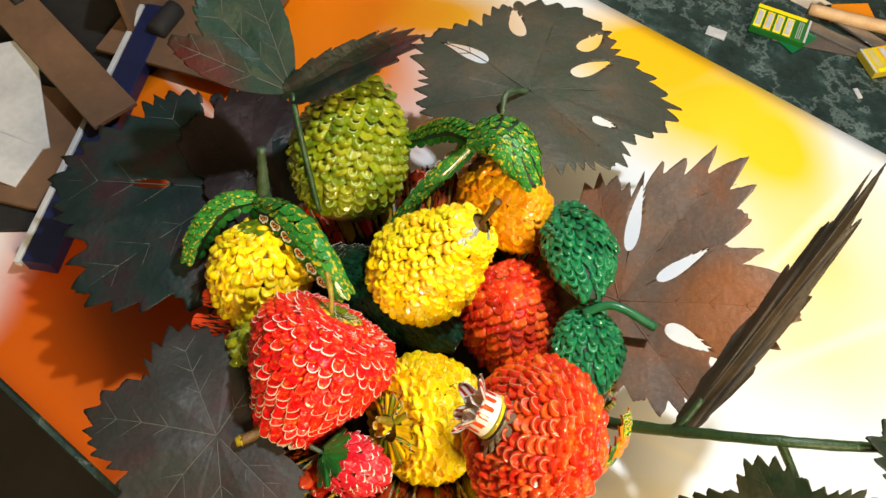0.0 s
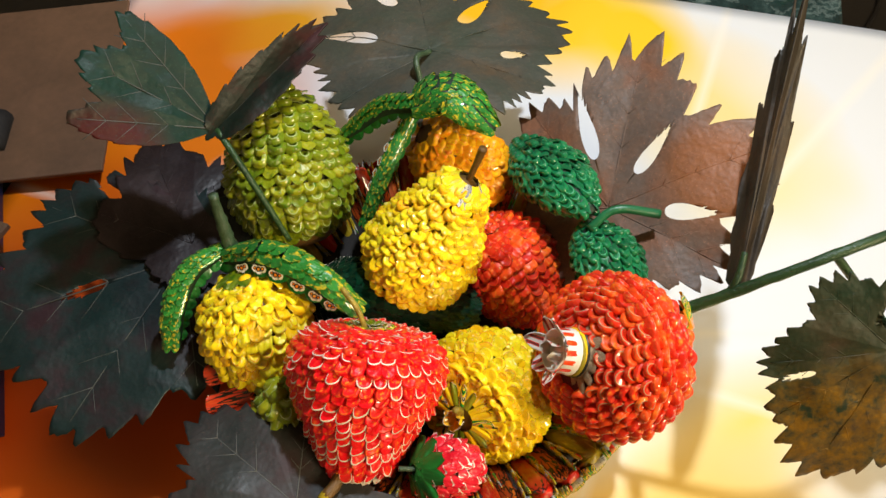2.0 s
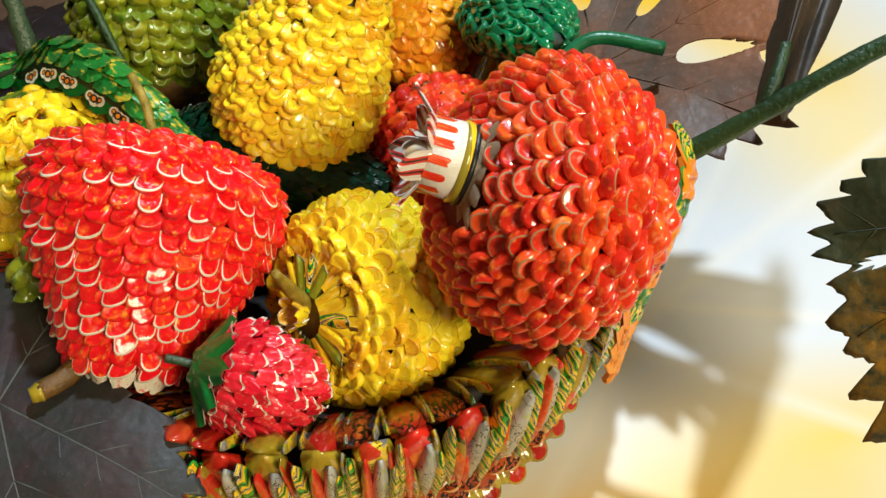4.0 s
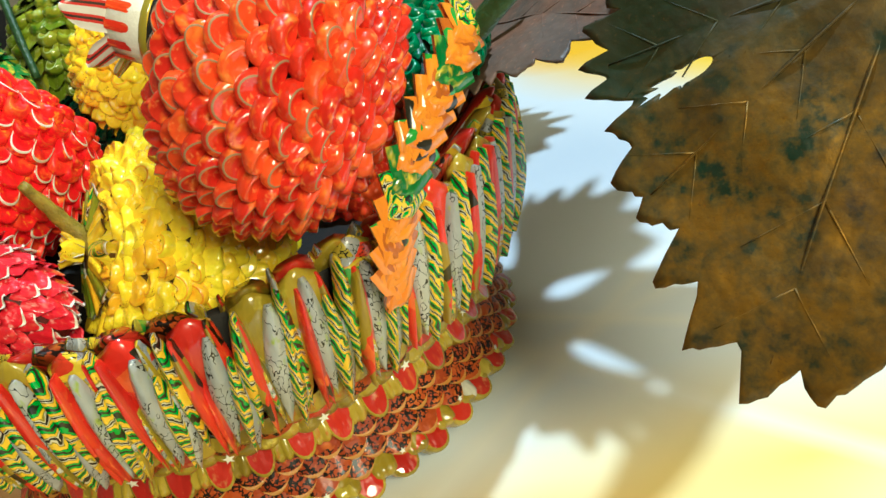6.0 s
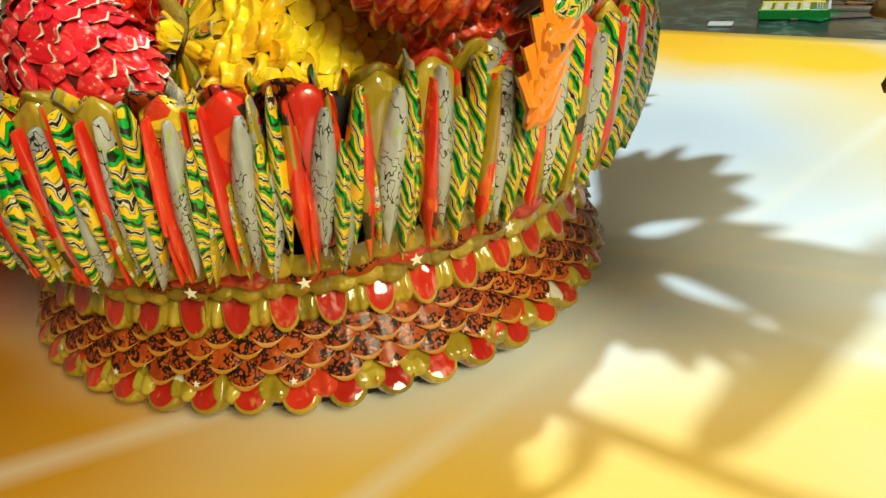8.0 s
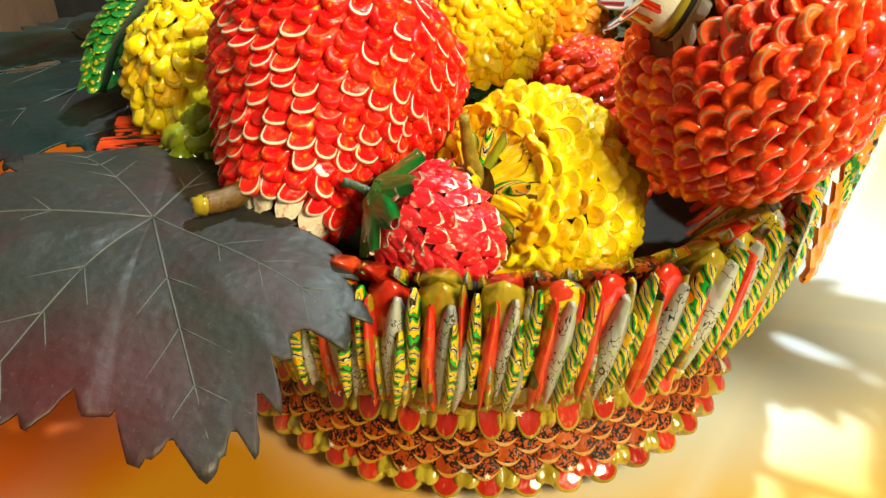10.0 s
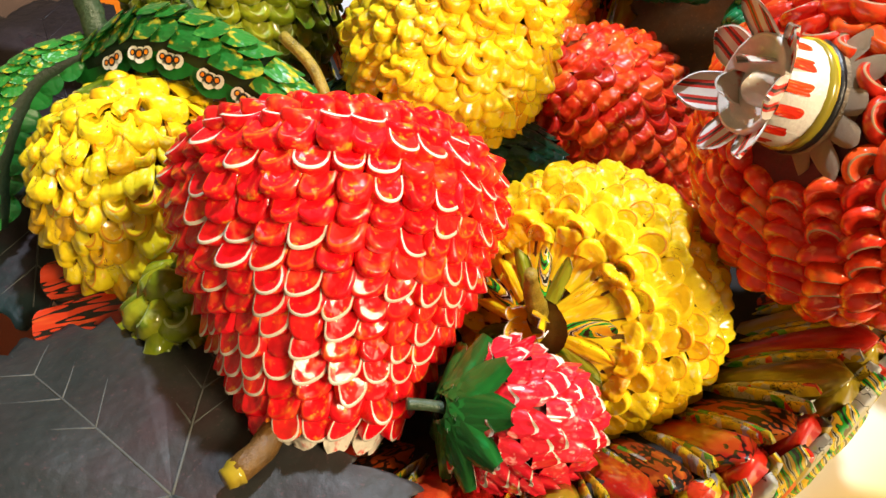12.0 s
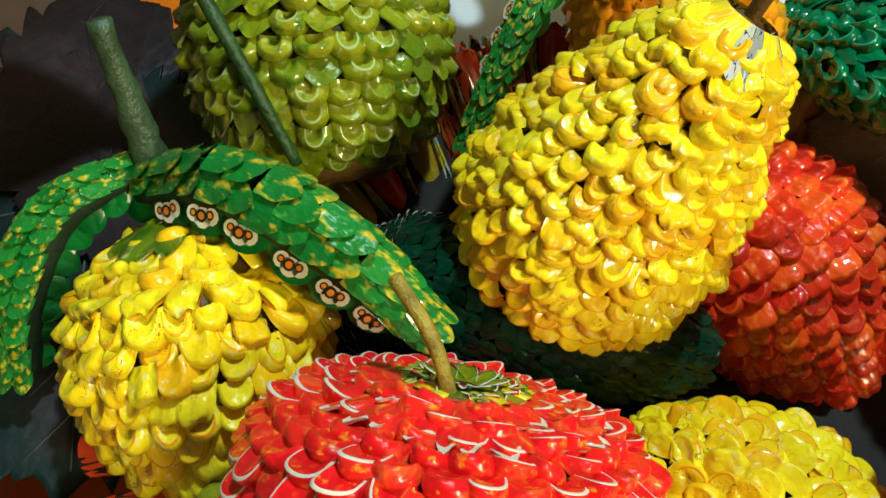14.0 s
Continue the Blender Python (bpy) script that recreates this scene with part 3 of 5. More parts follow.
def make_basket():
    rnd = random.Random(11)
    basket = thing("basket", CENTRE, "round basket folded from sweet wrappers, red foot and striped rim", "basket")

    def put(name, me, m, under=None):
        m.translation.z *= 1 + 0.30 * m.translation.x
        m.translation.x *= 1.022
        m.translation.y *= 1.022
        m.translation += CENTRE
        return child(name, me, under or basket, m)

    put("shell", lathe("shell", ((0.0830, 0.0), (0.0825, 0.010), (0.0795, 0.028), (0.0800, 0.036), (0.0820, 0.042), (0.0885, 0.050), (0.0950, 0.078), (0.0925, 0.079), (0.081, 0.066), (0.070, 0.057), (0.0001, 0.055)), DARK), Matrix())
    rolls = [finger_mesh("roll", [m[0]]) for m in (OLIVE, CRIMSON, REDMIX, PATCH)]
    grey, stripe, red, olive = (lens_mesh(n, [m[0], e[0]]) for n, m, e in (("grey_strip", GREY, GREY), ("striped_strip", STRIPE, STRIPE), ("red_strip", REDMIX, CRIMSON), ("olive_strip", PATCH, OLIVE)))
    olive_bump, rust_bump, red_bump = knob_mesh("olive_bump", [OLIVE[0], PAPER]), knob_mesh("rust_bump", [RUST[0], OLIVE[0]]), knob_mesh("red_bump", [FOOT_RED[0], OLIVE[0]], 0.1)
    tongue = cup("tongue", [OLIVE[0], FOOT_RED[0]], lift=0.35, high=0.30, crest=0.80, hollow=0.62, point=0.9, inside=True)
    side_tongue = puff("side_tongue", [OLIVE[0], RUST[0]], full=0.5, lift=0.3, tip=0.5, groove=0.25)
    tip = cup("foot_tip", [OLIVE[0], FOOT_RED[0]], lift=0.45, high=0.30, crest=0.74, hollow=0.75, point=0.7, inside=True)
    side_tip = puff("side_tip", [MIXED[0], FOOT_RED[0]], full=0.5, lift=0.3, tip=0.6, groove=0.2)
    inner = [finger_mesh("inner_roll", [m[0]]) for m in (RUST, FOOT_RED, PRINTED_RED, OLIVE)]
    pale_edge = spear_mesh("inner_edge", [PATCH[0]])
    gold = surface("gold_edge", (0.34, 0.13, 0.012), (0.55, 0.26, 0.03), 300, 0.3)
    scale_tip = flap("foot_scale", [RUST[0], gold], end=0.25, lift=0.26, arch=0.30, thick=0.14, band=1, bow=0.35, round_=0.7)
    white = surface("white_print", (0.7, 0.68, 0.6), (0.8, 0.78, 0.7), 200, 0.4)
    star = star_mesh(white)
    fold = flap("side_fold", [PRINTED_RED[0], CREAM[0]], end=0.12, lift=0.0, arch=0.22, thick=0.5, bow=0.05, round_=0.35, groove=0.1)
    # two printed wrappers folded flat, sticking out over the rim beside the lemon
    for p, q in (((-0.074, -0.0275, 0.0830), (-0.1085, -0.0255, 0.0830)), ((-0.075, -0.0130, 0.0840), (-0.1065, -0.0110, 0.0840))):
        y, n = Vector(q) - Vector(p), Vector((0.0, -0.45, 0.9))
        n = (n - y * n.dot(y) / y.length_squared).normalized()
        m = Matrix((y.cross(n).normalized() * 0.0105, y, n * 0.0075)).transposed().to_4x4()
        m.translation = Vector(p)
        child("side_fold", fold, basket, m, "red printed wrapper folded flat")
    step = TAU / ROLLS
    up = Vector((0, 0, 1))

    def upright(me, name, b, r, z, wide, deep, tall, lean, slant):
        out = Vector((math.cos(b), math.sin(b), 0))
        along = Vector((-math.sin(b), math.cos(b), 0))
        rise = (up + out * lean + along * slant).normalized()
        side = (along - rise * along.dot(rise)).normalized()
        front = side.cross(rise)
        m = Matrix((side * wide, front * deep, rise * tall)).transposed().to_4x4()
        m.translation = out * r + up * z
        put(name, me, m)

    for k in range(ROLLS):
        a = k * step
        j = rnd.uniform(-0.05, 0.05) * step
        s = 0.05 + rnd.uniform(-0.03, 0.03)
        upright(rolls[(k * 3 + k // 5) % 4], "roll", a + j, 0.0925, 0.0480, 0.0112, 0.0080, 0.0362 + rnd.uniform(-0.0010, 0.0008), 0.16, s)
        # printed strips: grey ones down the middle of each roll, others fanning down at its sides
        for me, name, off, wide, deep, r, z, tall, lean, tilt in (
                (grey, "grey_strip", 0.02, 0.0056, 0.0052, 0.0968, 0.0470, 0.0338, 0.16, 0.05),
                (stripe, "striped_strip", -0.47, 0.0042, 0.0056, 0.0966, 0.0485, 0.0350, 0.16, 0.03),
                (olive if k % 2 else red, "olive_strip", 0.40, 0.0036, 0.0052, 0.0950, 0.0490, 0.0335, 0.16, -0.02),
                (grey if k % 3 else olive, "grey_strip", 0.27, 0.0044, 0.0060, 0.0952, 0.0430, 0.0265, 0.16, 0.10),
                (red, "red_strip", -0.27, 0.0040, 0.0056, 0.0962, 0.0440, 0.0365, 0.16, 0.02),
                (stripe, "striped_strip", 0.20, 0.0040, 0.0062, 0.0970, 0.0436, 0.0310, 0.17, 0.06),
                (olive if k % 2 else red, "lower_strip", -0.12, 0.0036, 0.0060, 0.0956, 0.0440, 0.0230, 0.16, -0.04)):
            upright(me, name, a + j + (off + rnd.uniform(-0.03, 0.03)) * step, r, z + rnd.uniform(-0.0012, 0.0012), wide * rnd.uniform(0.85, 1.15), deep * rnd.uniform(0.85, 1.1), tall * rnd.uniform(0.96, 1.04), lean, s + tilt + rnd.uniform(-0.04, 0.04))
        # rolls that slope down inside the rim
        b = a + 0.02 * step
        out = Vector((math.cos(b), math.sin(b), 0))
        along = Vector((-math.sin(b), math.cos(b), 0))
        rise = (up * 1.0 + out * 0.95 + along * rnd.uniform(-0.10, 0.10)).normalized()
        side = rise.cross(up).normalized()
        face = side.cross(rise)
        face = face if face.z > 0 else -face
        m = Matrix((side * 0.0108, face * 0.0074, rise * 0.0480)).transposed().to_4x4()
        m.translation = out * 0.0660 + up * (0.0502 + rnd.uniform(-0.001, 0.001))
        put("inner_roll", inner[(k * 2 + k // 3) % 4], m)
        for w, high in ((0.0060, 0.0430), (-0.0052, 0.0400)):
            m = Matrix((side * 0.0022, face * 0.0094, rise * high)).transposed().to_4x4()
            m.translation = out * 0.0690 + along * w + up * 0.0530
            put("inner_edge", pale_edge, m)
        # waist
        for h in (0.1, 0.6):
            put("olive_bump", olive_bump, round_place(0.0900, a + (h + rnd.uniform(-0.06, 0.06)) * step, 0.0476 + rnd.uniform(-0.0012, 0.0012), 0.0082, 0.0080, 0.0070, 0.5))
            put("waist_bump", olive_bump, round_place(0.0835, a + (h + 0.25 + rnd.uniform(-0.06, 0.06)) * step, 0.0382 + rnd.uniform(-0.0010, 0.0010), 0.0070, 0.0066, 0.0056, 0.1))
        medal = put("rust_bump", rust_bump if k % 3 else red_bump, round_place(0.0858, a + 0.6 * step, 0.0440, 0.0104, 0.0086, 0.0076, 0.2))
        put("red_bump", red_bump, round_place(0.0838, a + 0.1 * step, 0.0425, 0.0096, 0.0064, 0.0072, 0.1))
        if k % 2:
            put("star", star, round_place(0.0922, a + 0.6 * step, 0.0392, 0.0034, 0.0034, 0.004, 0.1, down=False), medal)
        # foot
        put("tongue", tongue, round_place(0.0790, a + rnd.uniform(-0.05, 0.05) * step, 0.0342, 0.0078, 0.0128 + rnd.uniform(-0.0008, 0.0008), 0.0088, -0.10, rnd.uniform(-0.08, 0.08)))
        put("side_tongue", side_tongue, round_place(0.0786, a + (0.5 + rnd.uniform(-0.06, 0.06)) * step, 0.0344, 0.0062, 0.0112, 0.0080, -0.08, rnd.uniform(-0.1, 0.1)))
        for n, (r, z) in enumerate(((0.0792, 0.0268), (0.0800, 0.0234), (0.0810, 0.0200), (0.0820, 0.0166))):
            low = put("foot_scale", scale_tip, round_place(r, a + (0.5 * (n % 2 == 0) + rnd.uniform(-0.06, 0.06)) * step, z, 0.0112, 0.0078 + rnd.uniform(-0.0005, 0.0005), 0.0072, -0.14 - 0.05 * n, rnd.uniform(-0.08, 0.08)))
        if k % 2:
            put("star", star, round_place(0.0884, a, 0.0122, 0.0022, 0.0022, 0.003, -0.3, down=False), low)
        put("foot_tip", tip, round_place(0.0808, a + rnd.uniform(-0.05, 0.05) * step, 0.0110, 0.0098, 0.0112 + rnd.uniform(-0.0008, 0.0004), 0.0092, -0.30, rnd.uniform(-0.1, 0.1)))
        put("side_tip", side_tip, round_place(0.0800, a + 0.5 * step, 0.0128, 0.0086, 0.0098, 0.0090, -0.28))
    return basket


make_basket()

# ---- the fruit ----
STEM_GREEN = surface("taped_green_stem", (0.02, 0.045, 0.02), (0.07, 0.11, 0.06), 120, 0.35, 0.5)
STEM_GOLD = surface("wound_gold_stem", (0.12, 0.09, 0.01), (0.45, 0.33, 0.04), 260, 0.35, 0.5)
STEM_BROWN = surface("brown_paper_stem", (0.07, 0.035, 0.008), (0.2, 0.1, 0.02), 160, 0.45, 0.5)
TWIG = surface("green_wire_twig", (0.008, 0.028, 0.008), (0.03, 0.075, 0.022), 90, 0.4, 0.6)
TAN = surface("tan_paper_edge", (0.3, 0.14, 0.06), (0.5, 0.3, 0.16), 300, 0.5)
STRAW_FLAP = (cup("strawberry_pocket", [RED[0], PAPER], lift=0.44, high=0.14, crest=0.80, hollow=0.35, point=0.55, skew=0.14, lip=0.06, tilt=0.28),
              cup("strawberry_pocket", [RED[0], PAPER], lift=0.48, high=0.12, crest=0.76, hollow=0.30, point=0.7, skew=-0.05, lip=0.04, tilt=0.12),
              cup("strawberry_pocket", [RED[0], RED[0]], lift=0.46, high=0.14, crest=0.70, hollow=0.4, point=0.7, skew=0.12, tilt=-0.1),
              cup("strawberry_pocket", [RED[0], SCARLET[0]], lift=0.40, high=0.18, crest=0.66, hollow=0.3, point=0.6, skew=0.18, tilt=0.2))
TIP_FLAP = flap("tip_flap", [CREAM[0], PAPER], end=0.2, lift=0.2, arch=0.3, wave=0.1, thick=0.22)
LEMON_FLAP = (cup("lemon_pocket", [YELLOW[0], AMBER[0]], lift=0.46, high=0.24, crest=0.60, hollow=0.12),
              cup("lemon_pocket", [YELLOW[0], YELLOW[0]], lift=0.42, high=0.26, crest=0.66, hollow=0.30, point=0.75, skew=0.1),
              puff("lemon_puff", [YELLOW[0], AMBER[0]], full=0.42, lift=0.34, tip=0.5, wave=0.08, groove=0.14))
LIME_EDGE = surface("lime_cut_edge", (0.22, 0.30, 0.06), (0.45, 0.52, 0.22), 200, 0.4)
LIME_FLAP = (cup("lime_pocket", [LIME[0], LIME_EDGE], lift=0.42, high=0.20, crest=0.46, hollow=0.05),
             cup("lime_pocket", [LIME[0], LIME[0]], lift=0.44, high=0.18, crest=0.52, hollow=0.20, skew=-0.1),
             flap("lime_flap", [LIME[0], LIME_EDGE], end=0.22, lift=0.36, arch=0.20, wave=0.04, thick=0.12, bow=0.35, round_=0.8, groove=0.10))
KERNEL = (puff("yellow_puff", [YELLOW[0], AMBER[0]], full=0.48, lift=0.26, tip=0.6, wave=0.1, groove=0.16),
          cup("yellow_pocket", [YELLOW[0], AMBER[0]], lift=0.42, high=0.26, crest=0.60, hollow=0.35, skew=0.10),
          cup("yellow_pocket", [YELLOW[0], YELLOW[0]], lift=0.38, high=0.28, crest=0.66, hollow=0.50, point=0.8, skew=-0.12))
AMBER_KERNEL = (puff("amber_puff", [AMBER[0], ORANGE[0]], full=0.48, lift=0.26, tip=0.6, wave=0.08, groove=0.16),
                cup("amber_pocket", [AMBER[0], ORANGE[0]], lift=0.42, high=0.24, crest=0.62, hollow=0.35))
RED_FLAP = (puff("scarlet_puff", [SCARLET[0], TAN], full=0.42, lift=0.3, tip=0.6, groove=0.12),
            cup("scarlet_pocket", [CRIMSON[0], SCARLET[0]], lift=0.42, high=0.2, crest=0.66, hollow=0.4))
SPIKE = (cup("pomegranate_scale", [SCARLET[0], TAN], lift=0.46, high=0.16, crest=0.62, hollow=0.18, point=1.15),
         cup("pomegranate_scale", [SCARLET[0], TAN], lift=0.52, high=0.14, crest=0.56, hollow=0.12, point=1.0, skew=0.14),
         cup("pomegranate_scale", [SCARLET[0], SCARLET[0]], lift=0.42, high=0.18, crest=0.60, hollow=0.25, point=1.3, skew=-0.12))
PINK_FLAP = (flap("raspberry_flap", [PINK[0], PAPER], end=0.3, lift=0.28, arch=0.4, wave=0.12, thick=0.1, band=1, bow=0.25, groove=0.1), flap("raspberry_plain", [PINK[0], PINK[0]], end=0.3, lift=0.28, arch=0.42, wave=-0.08, thick=0.1, bow=0.25, groove=0.1))
EMERALD_EDGE = surface("emerald_fold_edge", (0.02, 0.26, 0.10), (0.08, 0.40, 0.20), 200, 0.3)
EMERALD_FLAP = (cup("emerald_pocket", [EMERALD[0], EMERALD_EDGE], lift=0.40, high=0.18, crest=0.72, hollow=0.0, point=0.8, tilt=0.1), cup("emerald_pocket", [EMERALD[0], EMERALD[0]], lift=0.44, high=0.16, crest=0.66, hollow=0.1, point=0.7, skew=0.12), flap("emerald_flap", [EMERALD[0], EMERALD[0]], end=0.6, lift=0.18, arch=0.30, thick=0.12, bow=0.5, round_=0.9))
BOTTLE_FLAP = flap("bottle_flap", [BOTTLE[0], BOTTLE[0]], end=0.3, lift=0.2, arch=0.3, thick=0.1)

def radial(parent, spot, meshes, count, s0, s1, axis_point, wide=1.0, lift=0.0, seed=1, name="strip"):
    """Long narrow folds that spread from the stem over the top of a fruit."""
    rnd = random.Random(seed)
    for k in range(count):
        a = TAU * (k + rnd.uniform(-0.2, 0.2)) / count
        p0, p1 = spot(s0, a), spot(s1 * rnd.uniform(0.9, 1.1) if s1 > s0 else s1, a)
        y = p1 - p0
        x = spot(s1, a + 0.05) - spot(s1, a - 0.05)
        x = (x - y * x.dot(y) / y.length_squared).normalized()
        gap = TAU * (p1 - Vector(axis_point)).length / count
        n = x.cross(y).normalized()
        if n.dot(p1 - Vector(axis_point)) < 0:
            n, x = -n, -x
        m = Matrix((x * gap * wide * rnd.uniform(0.85, 1.15), y, n * gap * 0.9)).transposed().to_4x4()
        m.translation = p0 + n * lift
        child(name, rnd.choice(meshes), parent, m)


STRIP_RED, STRIP_YELLOW, STRIP_PRINT, STRIP_LIME = (flap("strip", [m[0], e], end=0.3, lift=0.02, arch=0.32, thick=0.15, bow=0.2, round_=0.6) for m, e in ((RED, PAPER), (YELLOW, STEM_BROWN), (STRIPE, PAPER), (LIME, PAPER)))
STRIP_EDGED = flap("strip", [RED[0], PAPER], end=0.25, lift=0.02, arch=0.34, wave=0.1, thick=0.12, band=1, bow=0.3, round_=0.7, groove=0.1)
STRIP_GREY = flap("strip", [GREY[0], PAPER], end=0.3, lift=0.08, arch=0.32, thick=0.15, bow=0.2, round_=0.6)
STRIP_BRIGHT = flap("strip", [YELLOW[0], AMBER[0]], end=0.45, lift=0.12, arch=0.34, thick=0.4, bow=0.25, round_=0.6, groove=0.1)
P_STRAW = ((0, 0.16), (0.03, 0.52), (0.09, 0.88), (0.17, 1.0), (0.3, 1.02), (0.5, 0.90), (0.75, 0.64), (0.93, 0.46), (1, 0.3))
straw, at = body("strawberry", "large red strawberry of folded wrapper scales with white edges", "strawberry", ((-0.0270, -0.0300, 0.1210), (-0.0508, -0.0780, 0.0815)), 0.0330, P_STRAW, 21, 35, STRAW_FLAP, RED, CORE_RED, length=1.45, loose=0.7, start=0.05, last=TIP_FLAP, last_rows=1)
radial(straw, at, (STRIP_EDGED, STRIP_RED, STRIP_RED), 31, 0.018, 0.062, (-0.0270, -0.0300, 0.1210), wide=1.1, lift=0.0004, seed=31)
radial(straw, at, (STRIP_RED, STRIP_RED, STRIP_EDGED), 25, 0.008, 0.032, (-0.0270, -0.0300, 0.1210), wide=1.1, lift=0.0005, seed=35)
radial(straw, at, (STRIP_RED, STRIP_LIME, STRIP_PRINT, STRIP_YELLOW), 19, 0.002, 0.015, (-0.0270, -0.0300, 0.1210), wide=1.0, lift=0.0006, seed=36)
child("stem", tube("stem", ((-0.0295, -0.036, 0.119), (-0.0300, -0.0335, 0.1275), (-0.0310, -0.0260, 0.1335), (-0.0345, -0.0160, 0.1360)), (0.0011, 0.0012, 0.0013, 0.0013), STEM_GOLD), straw, label="wound golden paper stem")

P_LEMON = ((0, 0.1), (0.05, 0.5), (0.2, 0.88), (0.4, 1), (0.6, 0.92), (0.8, 0.68), (1, 0.3))
lemon, at = body("lemon", "yellow paper-scale fruit under two green leaves and a stem", "fruit", ((-0.0752, 0.0200, 0.1120), (-0.0773, -0.0229, 0.0722)), 0.0252, P_LEMON, 16, 26, LEMON_FLAP, YELLOW, CORE_YELLOW, seed=5, loose=1.5)

P_LIME = ((0, 0.5), (0.1, 0.8), (0.25, 0.97), (0.4, 1), (0.6, 0.9), (0.8, 0.66), (0.93, 0.42), (1, 0.15))
lime, at = body("green_pear", "lime green pear of overlapping folded paper scales", "pear", ((-0.0445, 0.0517, 0.0855), (-0.0338, 0.1051, 0.1375)), 0.0318, P_LIME, 18, 26, LIME_FLAP, LIME, CORE_LIME, length=1.3, to_tip=False, loose=0.5, rise=0.85, seed=6)

P_PEAR = ((0, 0.15), (0.04, 0.5), (0.15, 0.85), (0.3, 1), (0.45, 0.98), (0.6, 0.85), (0.75, 0.66), (0.9, 0.48), (0.97, 0.3), (1, 0.1))
pear, at = body("yellow_pear", "bright yellow pear of puffy folded paper kernels", "pear", ((-0.0066, 0.0029, 0.0851), (0.0349, 0.0137, 0.1452)), 0.0262, P_PEAR, 25, 29, KERNEL, YELLOW, CORE_YELLOW, to_tip=False, seed=7, length=1.55, stop=0.93, loose=1.5)
radial(pear, at, (STRIP_YELLOW, STRIP_YELLOW, STRIP_GREY), 22, 0.99, 0.88, (0.0349, 0.0137, 0.1452), lift=0.0008, seed=32)
child("stem", tube("stem", ((0.0335, 0.0133, 0.1430), (0.0375, 0.0140, 0.1530), (0.0412, 0.0145, 0.1640)), (0.0015, 0.0015, 0.0020), STEM_BROWN), pear, label="short brown stem")

P_EGG = ((0, 0.3), (0.1, 0.72), (0.3, 1), (0.5, 0.97), (0.75, 0.7), (1, 0.25))
body("red_berry", "dark red berry of folded scales tucked between other fruit", "berry", ((0.0449, 0.0269, 0.0820), (0.0684, -0.0251, 0.0515)), 0.0275, P_EGG, 17, 26, RED_FLAP, SCARLET, CORE_RED, loose=0.6, seed=8)

P_OVAL = ((0, 0.3), (0.1, 0.65), (0.3, 0.95), (0.5, 1), (0.7, 0.95), (0.9, 0.65), (1, 0.3))
body("orange_fruit", "amber orange fruit of puffy paper kernels under green leaves", "fruit", ((0.0306, 0.0657, 0.1200), (0.0665, 0.0513, 0.0751)), 0.0215, P_OVAL, 16, 22, AMBER_KERNEL, AMBER, CORE_YELLOW, seed=9, length=1.55)

P_BALL = ((0, 0.35), (0.08, 0.65), (0.25, 0.92), (0.5, 1), (0.75, 0.9), (0.93, 0.6), (1, 0.3))
pom, at = body("pomegranate", "big red pomegranate of pointed scales with a white crown", "pomegranate", ((0.0477, -0.0790, 0.1310), (0.0870, -0.0770, 0.1069)), 0.0345, P_BALL, 19, 29, SPIKE, SCARLET, CORE_RED, length=1.5, broad=1.10, loose=0.35, to_tip=False, seed=10)

quince, at = body("quince", "yellow quince of paper kernels lying on its side", "quince", ((0.0010, -0.0705, 0.0840), (0.0400, -0.0465, 0.0600)), 0.0308, ((0, 0.2), (0.05, 0.55), (0.12, 0.8), (0.25, 0.96), (0.45, 1), (0.7, 0.86), (0.9, 0.55), (1, 0.25)), 19, 30, KERNEL, YELLOW, CORE_YELLOW, seed=12, length=1.55, loose=1.3, start=0.165)
radial(quince, at, (STRIP_BRIGHT, STRIP_BRIGHT, STRIP_BRIGHT, STRIP_YELLOW), 32, 0.020, 0.185, (0.0010, -0.0705, 0.0840), wide=0.80, lift=0.0, seed=33)
radial(quince, at, (STRIP_BRIGHT, STRIP_YELLOW, STRIP_LIME, STRIP_PRINT), 17, 0.002, 0.055, (0.0010, -0.0705, 0.0840), wide=0.62, lift=0.0003, seed=34)
child("stem", tube("stem", ((0.0020, -0.0680, 0.0830), (-0.0010, -0.0705, 0.0950), (-0.0032, -0.0742, 0.1070)), (0.0028, 0.0020, 0.0013), STEM_GOLD, rough=0.12), quince, label="short rolled golden paper stem")

rasp, at = body("raspberry", "small pink-red raspberry of curled scales with green sepals", "raspberry", ((-0.0250, -0.0895, 0.0935), (0.0016, -0.0933, 0.0764)), 0.0135, ((0, 0.5), (0.15, 0.9), (0.35, 1), (0.65, 0.86), (0.88, 0.55), (1, 0.2)), 11, 17, PINK_FLAP, PINK, CORE_RED, seed=13)

# paper leaves among the fruit
P_LEAF = ((0, 0.3), (0.15, 0.8), (0.4, 1), (0.7, 0.85), (1, 0.3))
PLATE = flap("plate", [GREEN_PLAIN[0], GREEN_PLAIN[0]], end=0.2, lift=-0.12, arch=0.16, thick=0.08, bow=0.3, round_=0.8)
TOP_SCALE = flap("top_scale", [GREEN[0], GREEN[0]], end=0.25, lift=0.3, arch=0.35, thick=0.12, bow=0.3, round_=0.7)


